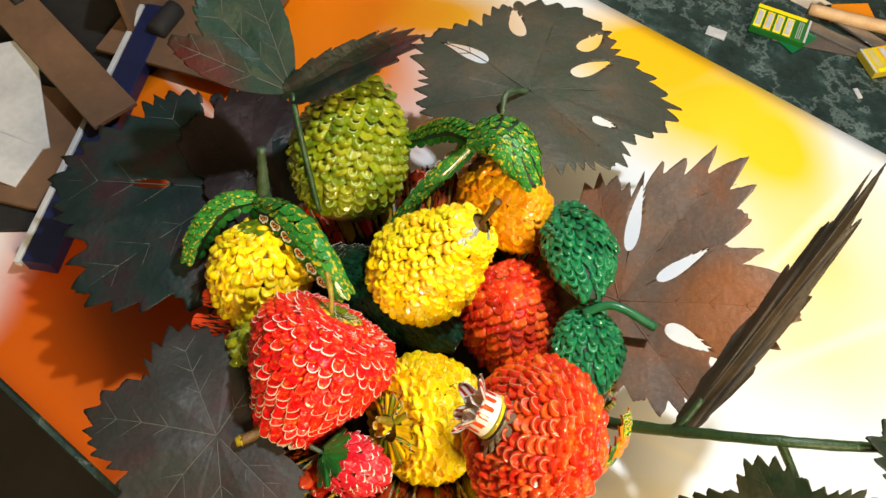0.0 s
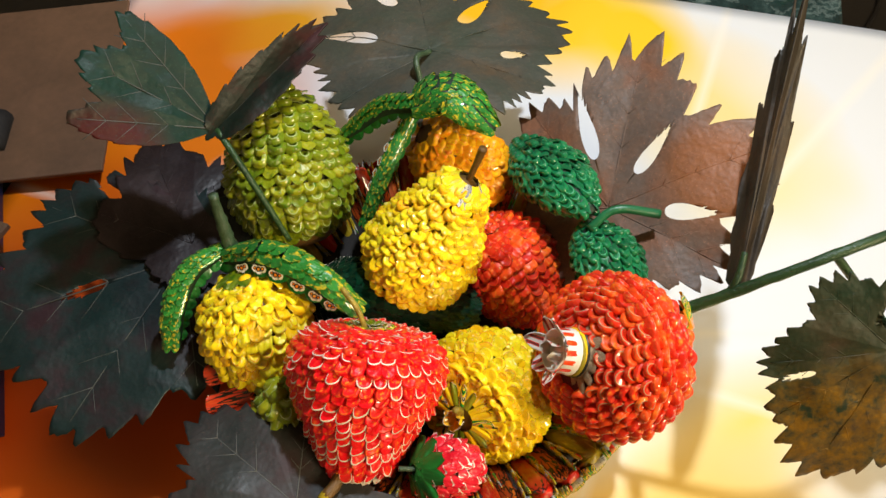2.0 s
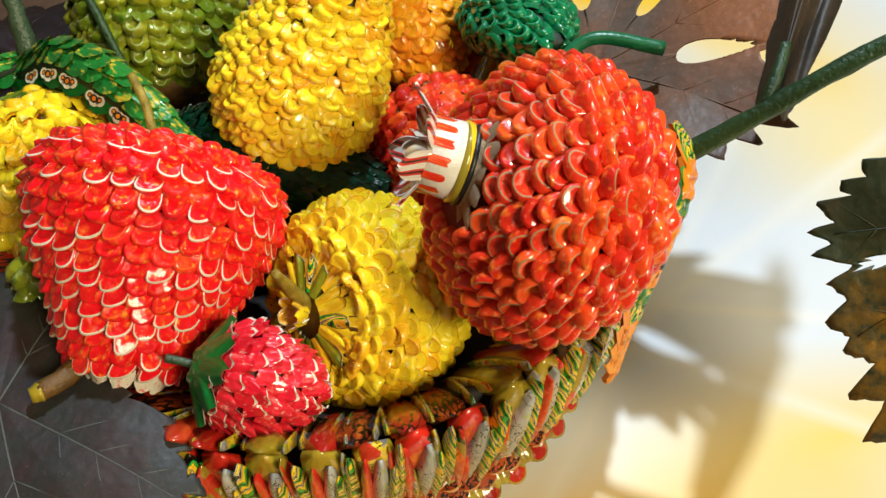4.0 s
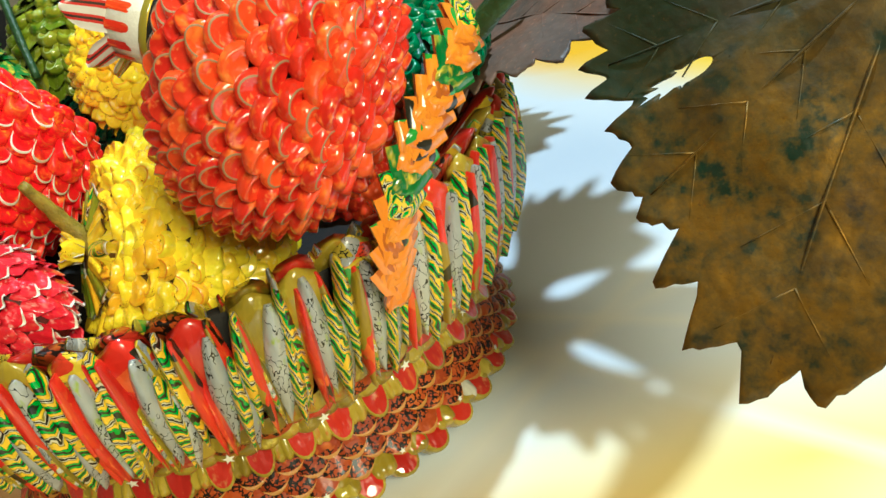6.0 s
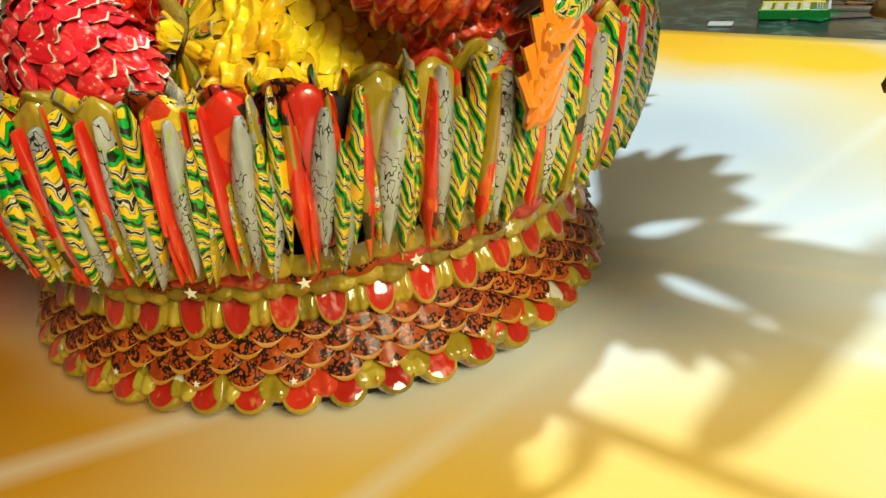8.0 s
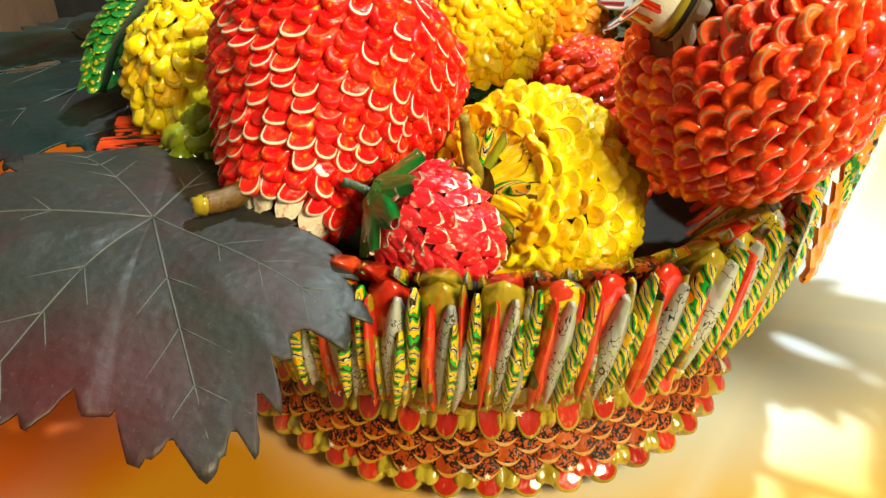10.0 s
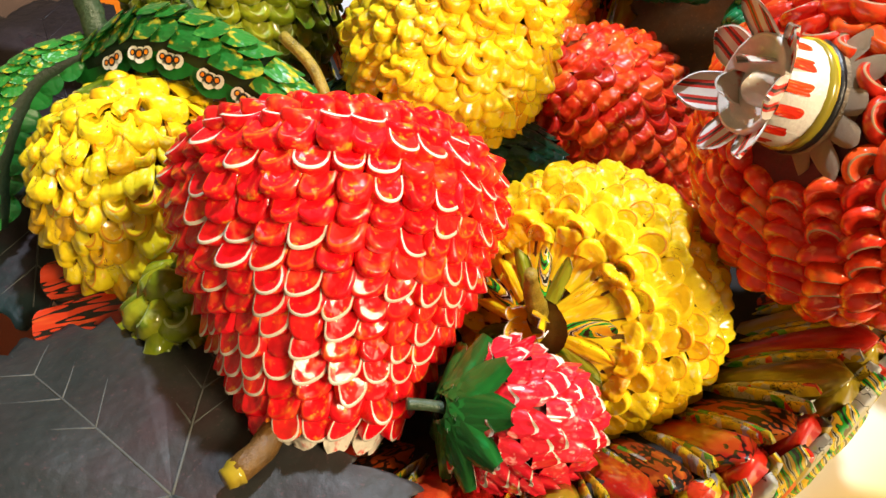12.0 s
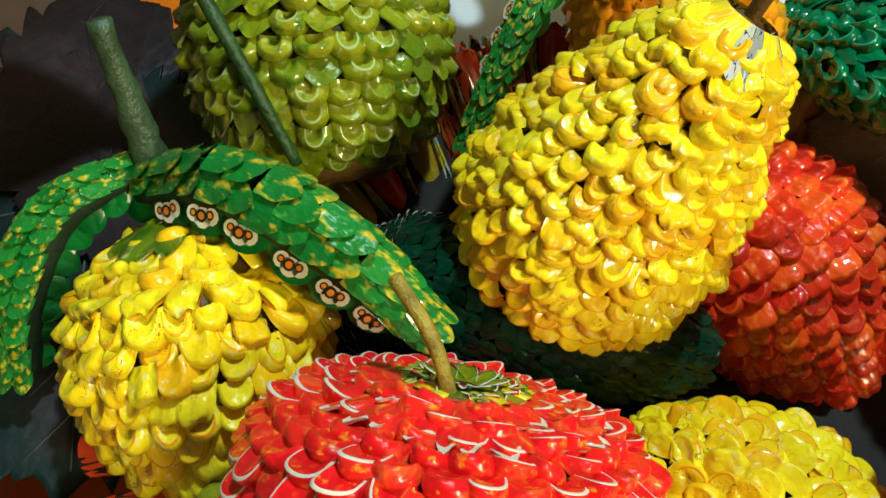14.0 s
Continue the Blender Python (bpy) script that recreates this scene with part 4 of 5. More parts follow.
def eye_print():
    """A printed cream cloud with two orange dots ringed in black, lying on a plate."""
    v, f, mi = [], [], []

    def disc(x, y, rx, ry, z, m):
        s = len(v)
        v.append((x, y, z))
        for k in range(10):
            v.append((x + rx * math.cos(TAU * k / 10), y + ry * math.sin(TAU * k / 10), z))
        for k in range(10):
            f.append((s, s + 1 + k, s + 1 + (k + 1) % 10))
            mi.append(m)
    for x, y, r in ((-0.24, 0.0, 0.20), (0.0, 0.05, 0.24), (0.25, 0.0, 0.20)):
        disc(x, y, r, r * 0.8, 0.0, 0)
    for x, y, r in ((-0.20, -0.02, 0.11), (0.04, 0.02, 0.15), (0.27, -0.01, 0.10)):
        disc(x, y, r, r * 0.8, 0.02, 1)
        disc(x, y, r * 0.6, r * 0.48, 0.04, 2)
    return mesh_of("eye_print", v, f, [CREAM_PLAIN, INK, ORANGE[0]], mi, smooth=False)


CREAM_PLAIN = surface("cream_print", (0.62, 0.58, 0.46), (0.8, 0.76, 0.66), 200, 0.35)
INK = surface("black_print", (0.006, 0.006, 0.008), (0.02, 0.02, 0.02), 200, 0.35)
EYES = eye_print()


def curved_leaf(label, ctrl, radius, count, seed, up=(0, 0, 1), flat=0.6, eyes=0, side=1):
    """A bent leaf like a row of armour plates: two plates a segment, small scales along the back."""
    rnd = random.Random(seed)
    pts = curve_points(ctrl, count)
    holder = thing("curved_leaf", min(pts, key=lambda p: p.z), label, "leaf", "curved paper leaves")
    prof = [0.45 + 0.55 * math.sin(math.pi * min(1, max(0, (k + 0.8) / (count + 1.2)))) ** 0.6 for k in range(count + 1)]
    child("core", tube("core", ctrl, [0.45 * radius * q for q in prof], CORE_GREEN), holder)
    for k in range(count):
        t = (pts[k + 1] - pts[k])
        gap = t.length
        t.normalize()
        u = Vector(up)
        u = (u - t * u.dot(t)).normalized()
        b = t.cross(u)
        r = radius * prof[k]
        for sg in (-1, 1):
            y = (b * sg * 0.70 - u * 0.70 * (flat / 0.6) + t * 0.12).normalized()
            n = (u * 0.70 + b * sg * 0.70).normalized()
            n = (n - y * n.dot(y)).normalized()
            x = y.cross(n)
            m = Matrix((x * gap * 1.55, y * r * 1.0, n * r * 0.50)).transposed().to_4x4()
            m.translation = pts[k] + u * r * flat * 0.75 + t * gap * rnd.uniform(-0.1, 0.1) - n * 0.0002 * k
            plate = child("plate", PLATE, holder, m)
            if eyes and sg == side and 1 <= k <= eyes:
                e = Matrix((x * gap * 0.80, y * gap * 1.1, n * 0.001)).transposed().to_4x4()
                e.translation = m.translation + y * r * 0.68 + n * (0.0006 + r * 0.10)
                child("eye_print", EYES, plate, e)
        for i, half in ((q % 3, 0.5 * (q // 3)) for q in range(6)):
            a = (i - 1) * 0.45 + rnd.uniform(-0.10, 0.10)
            n = (u * math.cos(a) + b * math.sin(a)).normalized()
            x = t.cross(n)
            m = Matrix((x * r * 0.46, (t + n * 0.04) * gap * 0.80, n * r * 0.24)).transposed().to_4x4()
            m.translation = pts[k] + t * gap * half + u * r * flat * (0.95 - 0.3 * abs(i - 1)) + b * math.sin(a) * r * 0.62 - n * 0.0004
            child("top_scale", TOP_SCALE, holder, m)
    return holder


curved_leaf("glossy green curved leaf with printed eyes over the lemon", ((-0.0790, 0.0290, 0.1165), (-0.0600, 0.0175, 0.1245), (-0.0420, 0.0010, 0.1170), (-0.0320, -0.0090, 0.1030)), 0.0145, 7, 14, eyes=6, side=1)
curved_leaf("glossy green curved leaf hanging down beside the lemon", ((-0.0800, 0.0320, 0.1190), (-0.0970, 0.0270, 0.1160), (-0.1100, 0.0160, 0.1040), (-0.1160, 0.0080, 0.0900)), 0.0118, 9, 15)
curved_leaf("green folded paper leaf with yellow print at the back", ((-0.0060, 0.0830, 0.1150), (0.0150, 0.0780, 0.1330), (0.0320, 0.0640, 0.1420)), 0.0115, 8, 16)
body("curved_leaf", "green folded paper leaf capping the orange fruit", "leaf", ((0.0250, 0.0640, 0.1420), (0.0430, 0.0640, 0.1480), (0.0600, 0.0440, 0.1360)), 0.0128, P_LEAF, 14, 15, TOP_SCALE, GREEN, CORE_GREEN, length=1.5, rise=0.5, flat=0.42, loose=0.4, seed=17, group="curved paper leaves")
curved_leaf("narrow green folded paper leaf beside the pear", ((0.0270, 0.0720, 0.1300), (0.0060, 0.0560, 0.1120), (-0.0100, 0.0440, 0.0900)), 0.0085, 9, 18, up=(-0.3, -0.7, 0.6), eyes=6, side=1)
P_BUD = ((0, 0.2), (0.1, 0.5), (0.3, 0.9), (0.5, 1), (0.75, 0.8), (1, 0.15))
body("emerald_leaf", "emerald green leaf of small folded scales", "leaf", ((0.0831, 0.0616, 0.0976), (0.0928, -0.0050, 0.1150)), 0.0190, P_BUD, 17, 20, EMERALD_FLAP, EMERALD, CORE_GREEN, length=1.45, loose=0.4, flat=0.6, seed=19)
em, at = body("emerald_leaf", "emerald green leaf of small folded scales beside the pomegranate", "leaf", ((0.0920, -0.0030, 0.1040), (0.0960, -0.0500, 0.1000)), 0.0175, P_BUD, 14, 19, EMERALD_FLAP, EMERALD, CORE_GREEN, length=1.45, loose=0.4, flat=0.6, seed=20)
child("stalk", tube("stalk", ((0.0900, -0.0100, 0.1100), (0.1040, -0.0080, 0.1170), (0.1245, -0.0159, 0.1140)), (0.0022, 0.0022, 0.0024), surface("emerald_stalk", (0.005, 0.08, 0.03), (0.02, 0.16, 0.06), 120, 0.3)), em, label="bright emerald taped stalk")
body("cucumber", "dark bottle green paper fruit lying deep in the basket", "fruit", ((-0.0560, 0.0180, 0.0800), (-0.0150, 0.0020, 0.0860), (0.0300, -0.0180, 0.0760)), 0.0190, P_OVAL, 34, 34, BOTTLE_FLAP, BOTTLE, DARK, seed=21)

# crown of the pomegranate
def striped():
    m, t, b = nodes_of("red_striped_paper")
    at = t.nodes.new("ShaderNodeTexCoord").outputs["Object"]
    w = add(t, "ShaderNodeTexWave", Scale=0.75, Distortion=1.6, Detail=1.0)
    w.bands_direction = "X"
    t.links.new(at, w.inputs["Vector"])
    col = ramp(t, ((0.0, (0.84, 0.8, 0.74)), (0.5, (0.66, 0.018, 0.012)), (0.93, (0.02, 0.012, 0.01))), w.outputs["Fac"], "CONSTANT")
    t.links.new(mix(t, col, (0.3, 0.2, 0.15), calc(t, "MULTIPLY", noise_of(t, at, 4.0), 0.3)), b.inputs["Base Color"])
    b.inputs["Roughness"].default_value = 0.25
    return m


def crown(parent, at, way):
    way = Vector(way).normalized()
    side = way.orthogonal().normalized()
    other = way.cross(side)
    m0 = Matrix((side, other, way)).transposed().to_4x4()
    m0.translation = Vector(at)

    def turned(prof, mat, name, label):
        me = lathe(name, prof, mat, 24)
        return child(name, me, parent, m0.copy(), label=label)

    kraft = surface("kraft_paper", (0.24, 0.15, 0.07), (0.52, 0.38, 0.22), 260, 0.6, 0.6)
    turned(((0.0108, -0.003), (0.0104, 0.0002), (0.0092, 0.0008), (0.0088, 0.001)), kraft, "collar", "brown kraft paper collar")
    turned(((0.0092, 0.000), (0.0104, 0.0006), (0.0105, 0.0014), (0.0096, 0.0020)), INK, "ring", "black printed ring")
    turned(((0.0090, 0.0012), (0.0102, 0.0018), (0.0102, 0.0034), (0.0092, 0.0038)), STRIPE[0], "band", "green and yellow printed band")
    white = surface("white_paper", (0.72, 0.68, 0.62), (0.86, 0.83, 0.78), 200, 0.3)
    cup_part = turned(((0.0090, 0.0030), (0.0097, 0.0036), (0.0090, 0.0118), (0.0083, 0.0120), (0.0078, 0.0104), (0.0064, 0.0108), (0.0058, 0.0096), (0.0044, 0.0106), (0.0036, 0.0092), (0.0020, 0.0100), (0.0001, 0.0090)), white, "cup", "white paper cup")
    stripe = flap("print_bar", [SCARLET[0], SCARLET[0]], end=0.1, lift=0.0, arch=0.12, thick=0.05, bow=0.0)
    sepal = flap("sepal", [striped(), white], end=0.9, lift=0.15, arch=0.2, thick=0.08, bow=0.0)
    fold = flap("inner_fold", [CREAM[0], white], end=0.3, lift=0.1, arch=0.35, thick=0.1, bow=0.2)
    tongue = flap("kraft_fold", [kraft, kraft], end=0.3, lift=0.1, arch=0.35, thick=0.1, bow=0.2)
    for k in range(14):
        a = TAU * k / 14
        out = side * math.cos(a) + other * math.sin(a)
        x = way.cross(out)
        m = Matrix((x * 0.0021, way * 0.0074, out * 0.0016)).transposed().to_4x4()
        m.translation = Vector(at) + way * 0.0040 + out * 0.0093
        child("print_bar", stripe, cup_part, m, label="red printed bar")
        y = (out * 0.93 - way * 0.36).normalized()
        m = Matrix((x * -0.0046, y * (0.0042 + 0.0016 * ((k * 5) % 3)), x.cross(y) * -0.0022)).transposed().to_4x4()
        m.translation = Vector(at) + out * 0.0098 - way * 0.0004
        child("kraft_fold", tongue, parent, m, label="brown kraft fold")
    for k in range(7):
        a = TAU * k / 7 + 0.2
        out = side * math.cos(a) + other * math.sin(a)
        y = (way * (0.9 if k % 2 else 0.5) + out * 0.7).normalized()
        x = way.cross(out)
        n = x.cross(y)
        m = Matrix((x * 0.0074, y * (0.0100 if k % 2 else 0.0075), n * 0.004)).transposed().to_4x4()
        m.translation = Vector(at) + way * 0.0106 + out * 0.0078
        child("sepal", sepal, parent, m, label="pointed white paper sepal with red print")
        if k % 2:
            y = (way * 0.9 - out * 0.3).normalized()
            n = x.cross(y)
            m = Matrix((x * 0.0060, y * 0.0065, n * 0.004)).transposed().to_4x4()
            m.translation = Vector(at) + way * 0.0094 + out * 0.0045
            child("inner_fold", fold, parent, m, label="cream paper fold")


crown(pom, (0.0492, -0.0765, 0.1335), (-0.89, 0.22, 0.40))


def star_leaves(parent, at, way, count, long, wide, mat, open_, name="sepal", label="green paper sepal"):
    way = Vector(way).normalized()
    side = way.orthogonal().normalized()
    other = way.cross(side)
    me = flap(name, [mat, PAPER], end=0.6, lift=-0.15, arch=0.35, thick=0.08, bow=0.0)
    for k in range(count):
        a = TAU * k / count
        out = side * math.cos(a) + other * math.sin(a)
        y = (way * math.cos(open_) + out * math.sin(open_)).normalized()
        x = way.cross(out)
        n = x.cross(y)
        if n.dot(out - way * 0.3) < 0:
            n, x = -n, -x
        m = Matrix((x * wide, y * long, n * wide * 0.6)).transposed().to_4x4()
        m.translation = Vector(at) + out * 0.002
        child(name, me, parent, m, label=label)


star_leaves(rasp, (-0.0275, -0.0893, 0.0955), (0.0266, -0.0038, -0.0171), 9, 0.0140, 0.0078, GREEN_PLAIN[0], 1.12)
star_leaves(rasp, (-0.0265, -0.0894, 0.0950), (0.0266, -0.0038, -0.0171), 8, 0.0115, 0.0062, GREEN_PLAIN[0], 0.85)
child("stem", tube("stem", ((-0.0265, -0.0893, 0.0945), (-0.0300, -0.0882, 0.0962), (-0.0338, -0.0872, 0.0975)), (0.0013, 0.0011, 0.0012), STEM_GREEN), rasp, label="short wound stem")
star_leaves(straw, (-0.0272, -0.0304, 0.1212), (0.36, 0.72, 0.6), 11, 0.0072, 0.0040, RED[0], 1.42, "calyx_strip", "short red strip at the stem")
star_leaves(straw, (-0.0270, -0.0300, 0.1217), (0.36, 0.72, 0.6), 8, 0.0052, 0.0034, LIME[0], 1.3, "calyx_strip", "short lime strip at the stem")
star_leaves(quince, (0.0000, -0.0700, 0.0850), (-0.8, -0.35, 0.5), 5, 0.0062, 0.0058, YELLOW[0], 0.5, "petal", "small yellow paper petal at the stem")
star_leaves(lemon, (-0.0752, 0.0215, 0.1150), (0.05, 0.7, 0.7), 8, 0.0135, 0.0090, LIME[0], 2.0, "cap_leaf", "lime green paper cap")
cap = lathe("base_cap", ((0.0001, -0.004), (0.014, -0.0035), (0.0185, 0.0), (0.019, 0.006)), STEM_BROWN, 28)
ax = Vector((0.0107, 0.0534, 0.052)).normalized()
mm = ax.to_track_quat("Z", "Y").to_matrix().to_4x4()
mm.translation = Vector((-0.0445, 0.0517, 0.0855)) - ax * 0.0005
child("base_cap", cap, lime, mm, label="bare brown paper base")
body("lime_bud", "small lime green folded bud under the lemon", "bud", ((-0.0760, -0.0240, 0.0860), (-0.0655, -0.0470, 0.0740)), 0.0160, P_OVAL, 8, 11, LIME_FLAP[0], LIME, CORE_LIME, loose=0.8, seed=25)

# folded chain hanging over the rim
def paper_chain():
    pts = curve_points(((0.1090, -0.0640, 0.1210), (0.1060, -0.0765, 0.1150), (0.0960, -0.0885, 0.1050), (0.0895, -0.0945, 0.0960), (0.0840, -0.0985, 0.0840), (0.0815, -0.1000, 0.0740)), 14)
    holder = thing("paper_chain", pts[-1], "woven chain of orange and green wrapper links hanging over the rim", "chain")
    links = [puff("link", [m, ORANGE[0]], full=0.30, lift=0.22, tip=0.75, wave=0.1, groove=0.16, thick=0.25) for m in (STRIPE[0], WOVEN[0], GREEN[0])]
    for k in range(14):
        y = (pts[k + 1] - pts[k])
        gap = y.length
        y.normalize()
        n = Vector((0.75, -0.6, 0.35))
        n = (n - y * n.dot(y)).normalized()
        for sg in (-1, 1):
            yy = (y + y.cross(n) * 0.6 * sg).normalized()
            m = Matrix((yy.cross(n) * 0.0068, yy * gap * 2.1, n * 0.0050)).transposed().to_4x4()
            m.translation = pts[k] + y.cross(n) * 0.0036 * -sg + y * gap * 0.25 * sg
            child("link", links[(0, 1, 1, 2, 1, 1, 1, 1, 2, 0, 1, 1, 1, 1)[k]], holder, m)


paper_chain()
# Roll's colour is kept dark in place of the strawberry's shadow over it.
roll = thing("wrapper_roll", (-0.063, -0.082, 0.089), "small brown rolled wrapper end on the grey leaf, coloured dark as if shadowed", "wrapper")
child("roll", tube("roll", ((-0.058, -0.080, 0.0935), (-0.062, -0.084, 0.0930), (-0.067, -0.087, 0.0935)), (0.0026, 0.0030, 0.0026), STEM_BROWN, n=6, sides=8, rough=0.12), roll)
child("end", tube("end", ((-0.0665, -0.0868, 0.0934), (-0.0690, -0.0880, 0.0940)), (0.0029, 0.0022), OLIVE[0], n=3, sides=8, rough=0.12), roll, label="olive folded end")


# ---- cloth vine leaves ----
def leaf_cloth(name, main, patch, under, scale=34, glow=(0.03, 0.03, 0.015), pool=None, gold_sheen=False, sheen=0.45):
    m, t, b = nodes_of(name)
    at = t.nodes.new("ShaderNodeTexCoord").outputs["Object"]
    n1, n2 = noise_of(t, at, scale, 4.0), noise_of(t, at, scale * 12, 3.0)
    col = ramp(t, ((0.34, main), (0.52, under), (0.68, patch)), n1)
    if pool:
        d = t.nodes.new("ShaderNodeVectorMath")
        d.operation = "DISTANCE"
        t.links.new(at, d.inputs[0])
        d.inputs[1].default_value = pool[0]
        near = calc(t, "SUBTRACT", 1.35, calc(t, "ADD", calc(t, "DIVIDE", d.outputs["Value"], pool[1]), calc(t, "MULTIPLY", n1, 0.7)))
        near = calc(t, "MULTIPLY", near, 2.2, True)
        # Patchy metal near the pool's centre stands for a warm sheen.
        if gold_sheen:
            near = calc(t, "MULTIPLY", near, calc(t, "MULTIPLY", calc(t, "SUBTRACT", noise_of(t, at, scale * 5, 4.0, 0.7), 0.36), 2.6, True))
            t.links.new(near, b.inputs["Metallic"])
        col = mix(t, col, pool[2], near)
    n3, n4 = noise_of(t, at, 62, 3.0, 0.6), noise_of(t, at, 1100, 2.0)
    col = mix(t, col, patch, calc(t, "MULTIPLY", calc(t, "SUBTRACT", n3, 0.52), 2.0, True))
    col = mix(t, col, (0.0, 0.0, 0.0), calc(t, "MULTIPLY", n2, 0.45))
    speck = calc(t, "MULTIPLY", calc(t, "SUBTRACT", n4, 0.62), 8.0, True)
    col = mix(t, col, tuple(1.8 * q for q in patch), calc(t, "MULTIPLY", speck, 0.6))
    t.links.new(col, b.inputs["Base Color"])
    t.links.new(ramp(t, ((0.35, (0.40, 0.40, 0.40)), (0.65, (0.62, 0.62, 0.62))), n1), b.inputs["Roughness"])
    b.inputs["Specular IOR Level"].default_value = sheen
    bump(t, b, calc(t, "ADD", n3, calc(t, "MULTIPLY", n2, 0.12)), 0.34, 0.004)
    through_light = t.nodes.new("ShaderNodeBsdfTranslucent")
    t.links.new(mix(t, col, glow, 0.75), through_light.inputs["Color"])
    both_sides = t.nodes.new("ShaderNodeMixShader")
    both_sides.inputs[0].default_value = 0.22
    t.links.new(b.outputs[0], both_sides.inputs[1])
    t.links.new(through_light.outputs[0], both_sides.inputs[2])
    t.links.new(both_sides.outputs[0], t.nodes["Material Output"].inputs["Surface"])
    return m


C_DARK = leaf_cloth("dark_teal_green_cloth", (0.006, 0.026, 0.028), (0.032, 0.012, 0.019), (0.012, 0.031, 0.033))
C_GREY = leaf_cloth("grey_purple_cloth", (0.040, 0.050, 0.050), (0.060, 0.032, 0.034), (0.045, 0.046, 0.045), pool=((-0.088, -0.130, 0.06), 0.035, (0.09, 0.020, 0.025)))
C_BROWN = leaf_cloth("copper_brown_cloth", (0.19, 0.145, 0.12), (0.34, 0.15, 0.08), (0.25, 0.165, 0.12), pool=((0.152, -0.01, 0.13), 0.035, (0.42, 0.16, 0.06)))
C_OLIVE = leaf_cloth("olive_brown_cloth", (0.070, 0.088, 0.066), (0.12, 0.085, 0.05), (0.085, 0.086, 0.066))
C_VINE = leaf_cloth("vine_green_cloth", (0.007, 0.036, 0.018), (0.042, 0.020, 0.022), (0.014, 0.034, 0.018), glow=(0.3, 0.14, 0.015))
# Gold pool at the lower tip puts reflected warm light into the colour.
C_RUSTY_SHEEN = leaf_cloth("rusty_green_sheen_cloth", (0.012, 0.040, 0.018), (0.065, 0.040, 0.014), (0.028, 0.042, 0.016), glow=(0.4, 0.2, 0.015), pool=((0.162, -0.142, 0.078), 0.056, (0.62, 0.31, 0.03)), gold_sheen=True)
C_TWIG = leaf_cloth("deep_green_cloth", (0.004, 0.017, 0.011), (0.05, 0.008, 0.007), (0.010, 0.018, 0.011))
C_FAN = leaf_cloth("teal_red_cloth", (0.005, 0.045, 0.032), (0.02, 0.05, 0.035), (0.012, 0.035, 0.025), pool=((-0.112, 0.060, 0.165), 0.030, (0.075, 0.010, 0.009)), sheen=0.2)
C_WITHER = leaf_cloth("withered_brown_cloth", (0.035, 0.028, 0.018), (0.075, 0.045, 0.022), (0.05, 0.036, 0.022))
C_PURPLE = leaf_cloth("dark_purple_cloth", (0.014, 0.008, 0.011), (0.034, 0.02, 0.024), (0.02, 0.012, 0.015))
VEIN_PALE = surface("pale_leaf_vein", (0.055, 0.062, 0.060), (0.090, 0.092, 0.085), 90, 0.6)
VEIN = surface("leaf_vein", (0.032, 0.040, 0.038), (0.07, 0.075, 0.068), 90, 0.6)


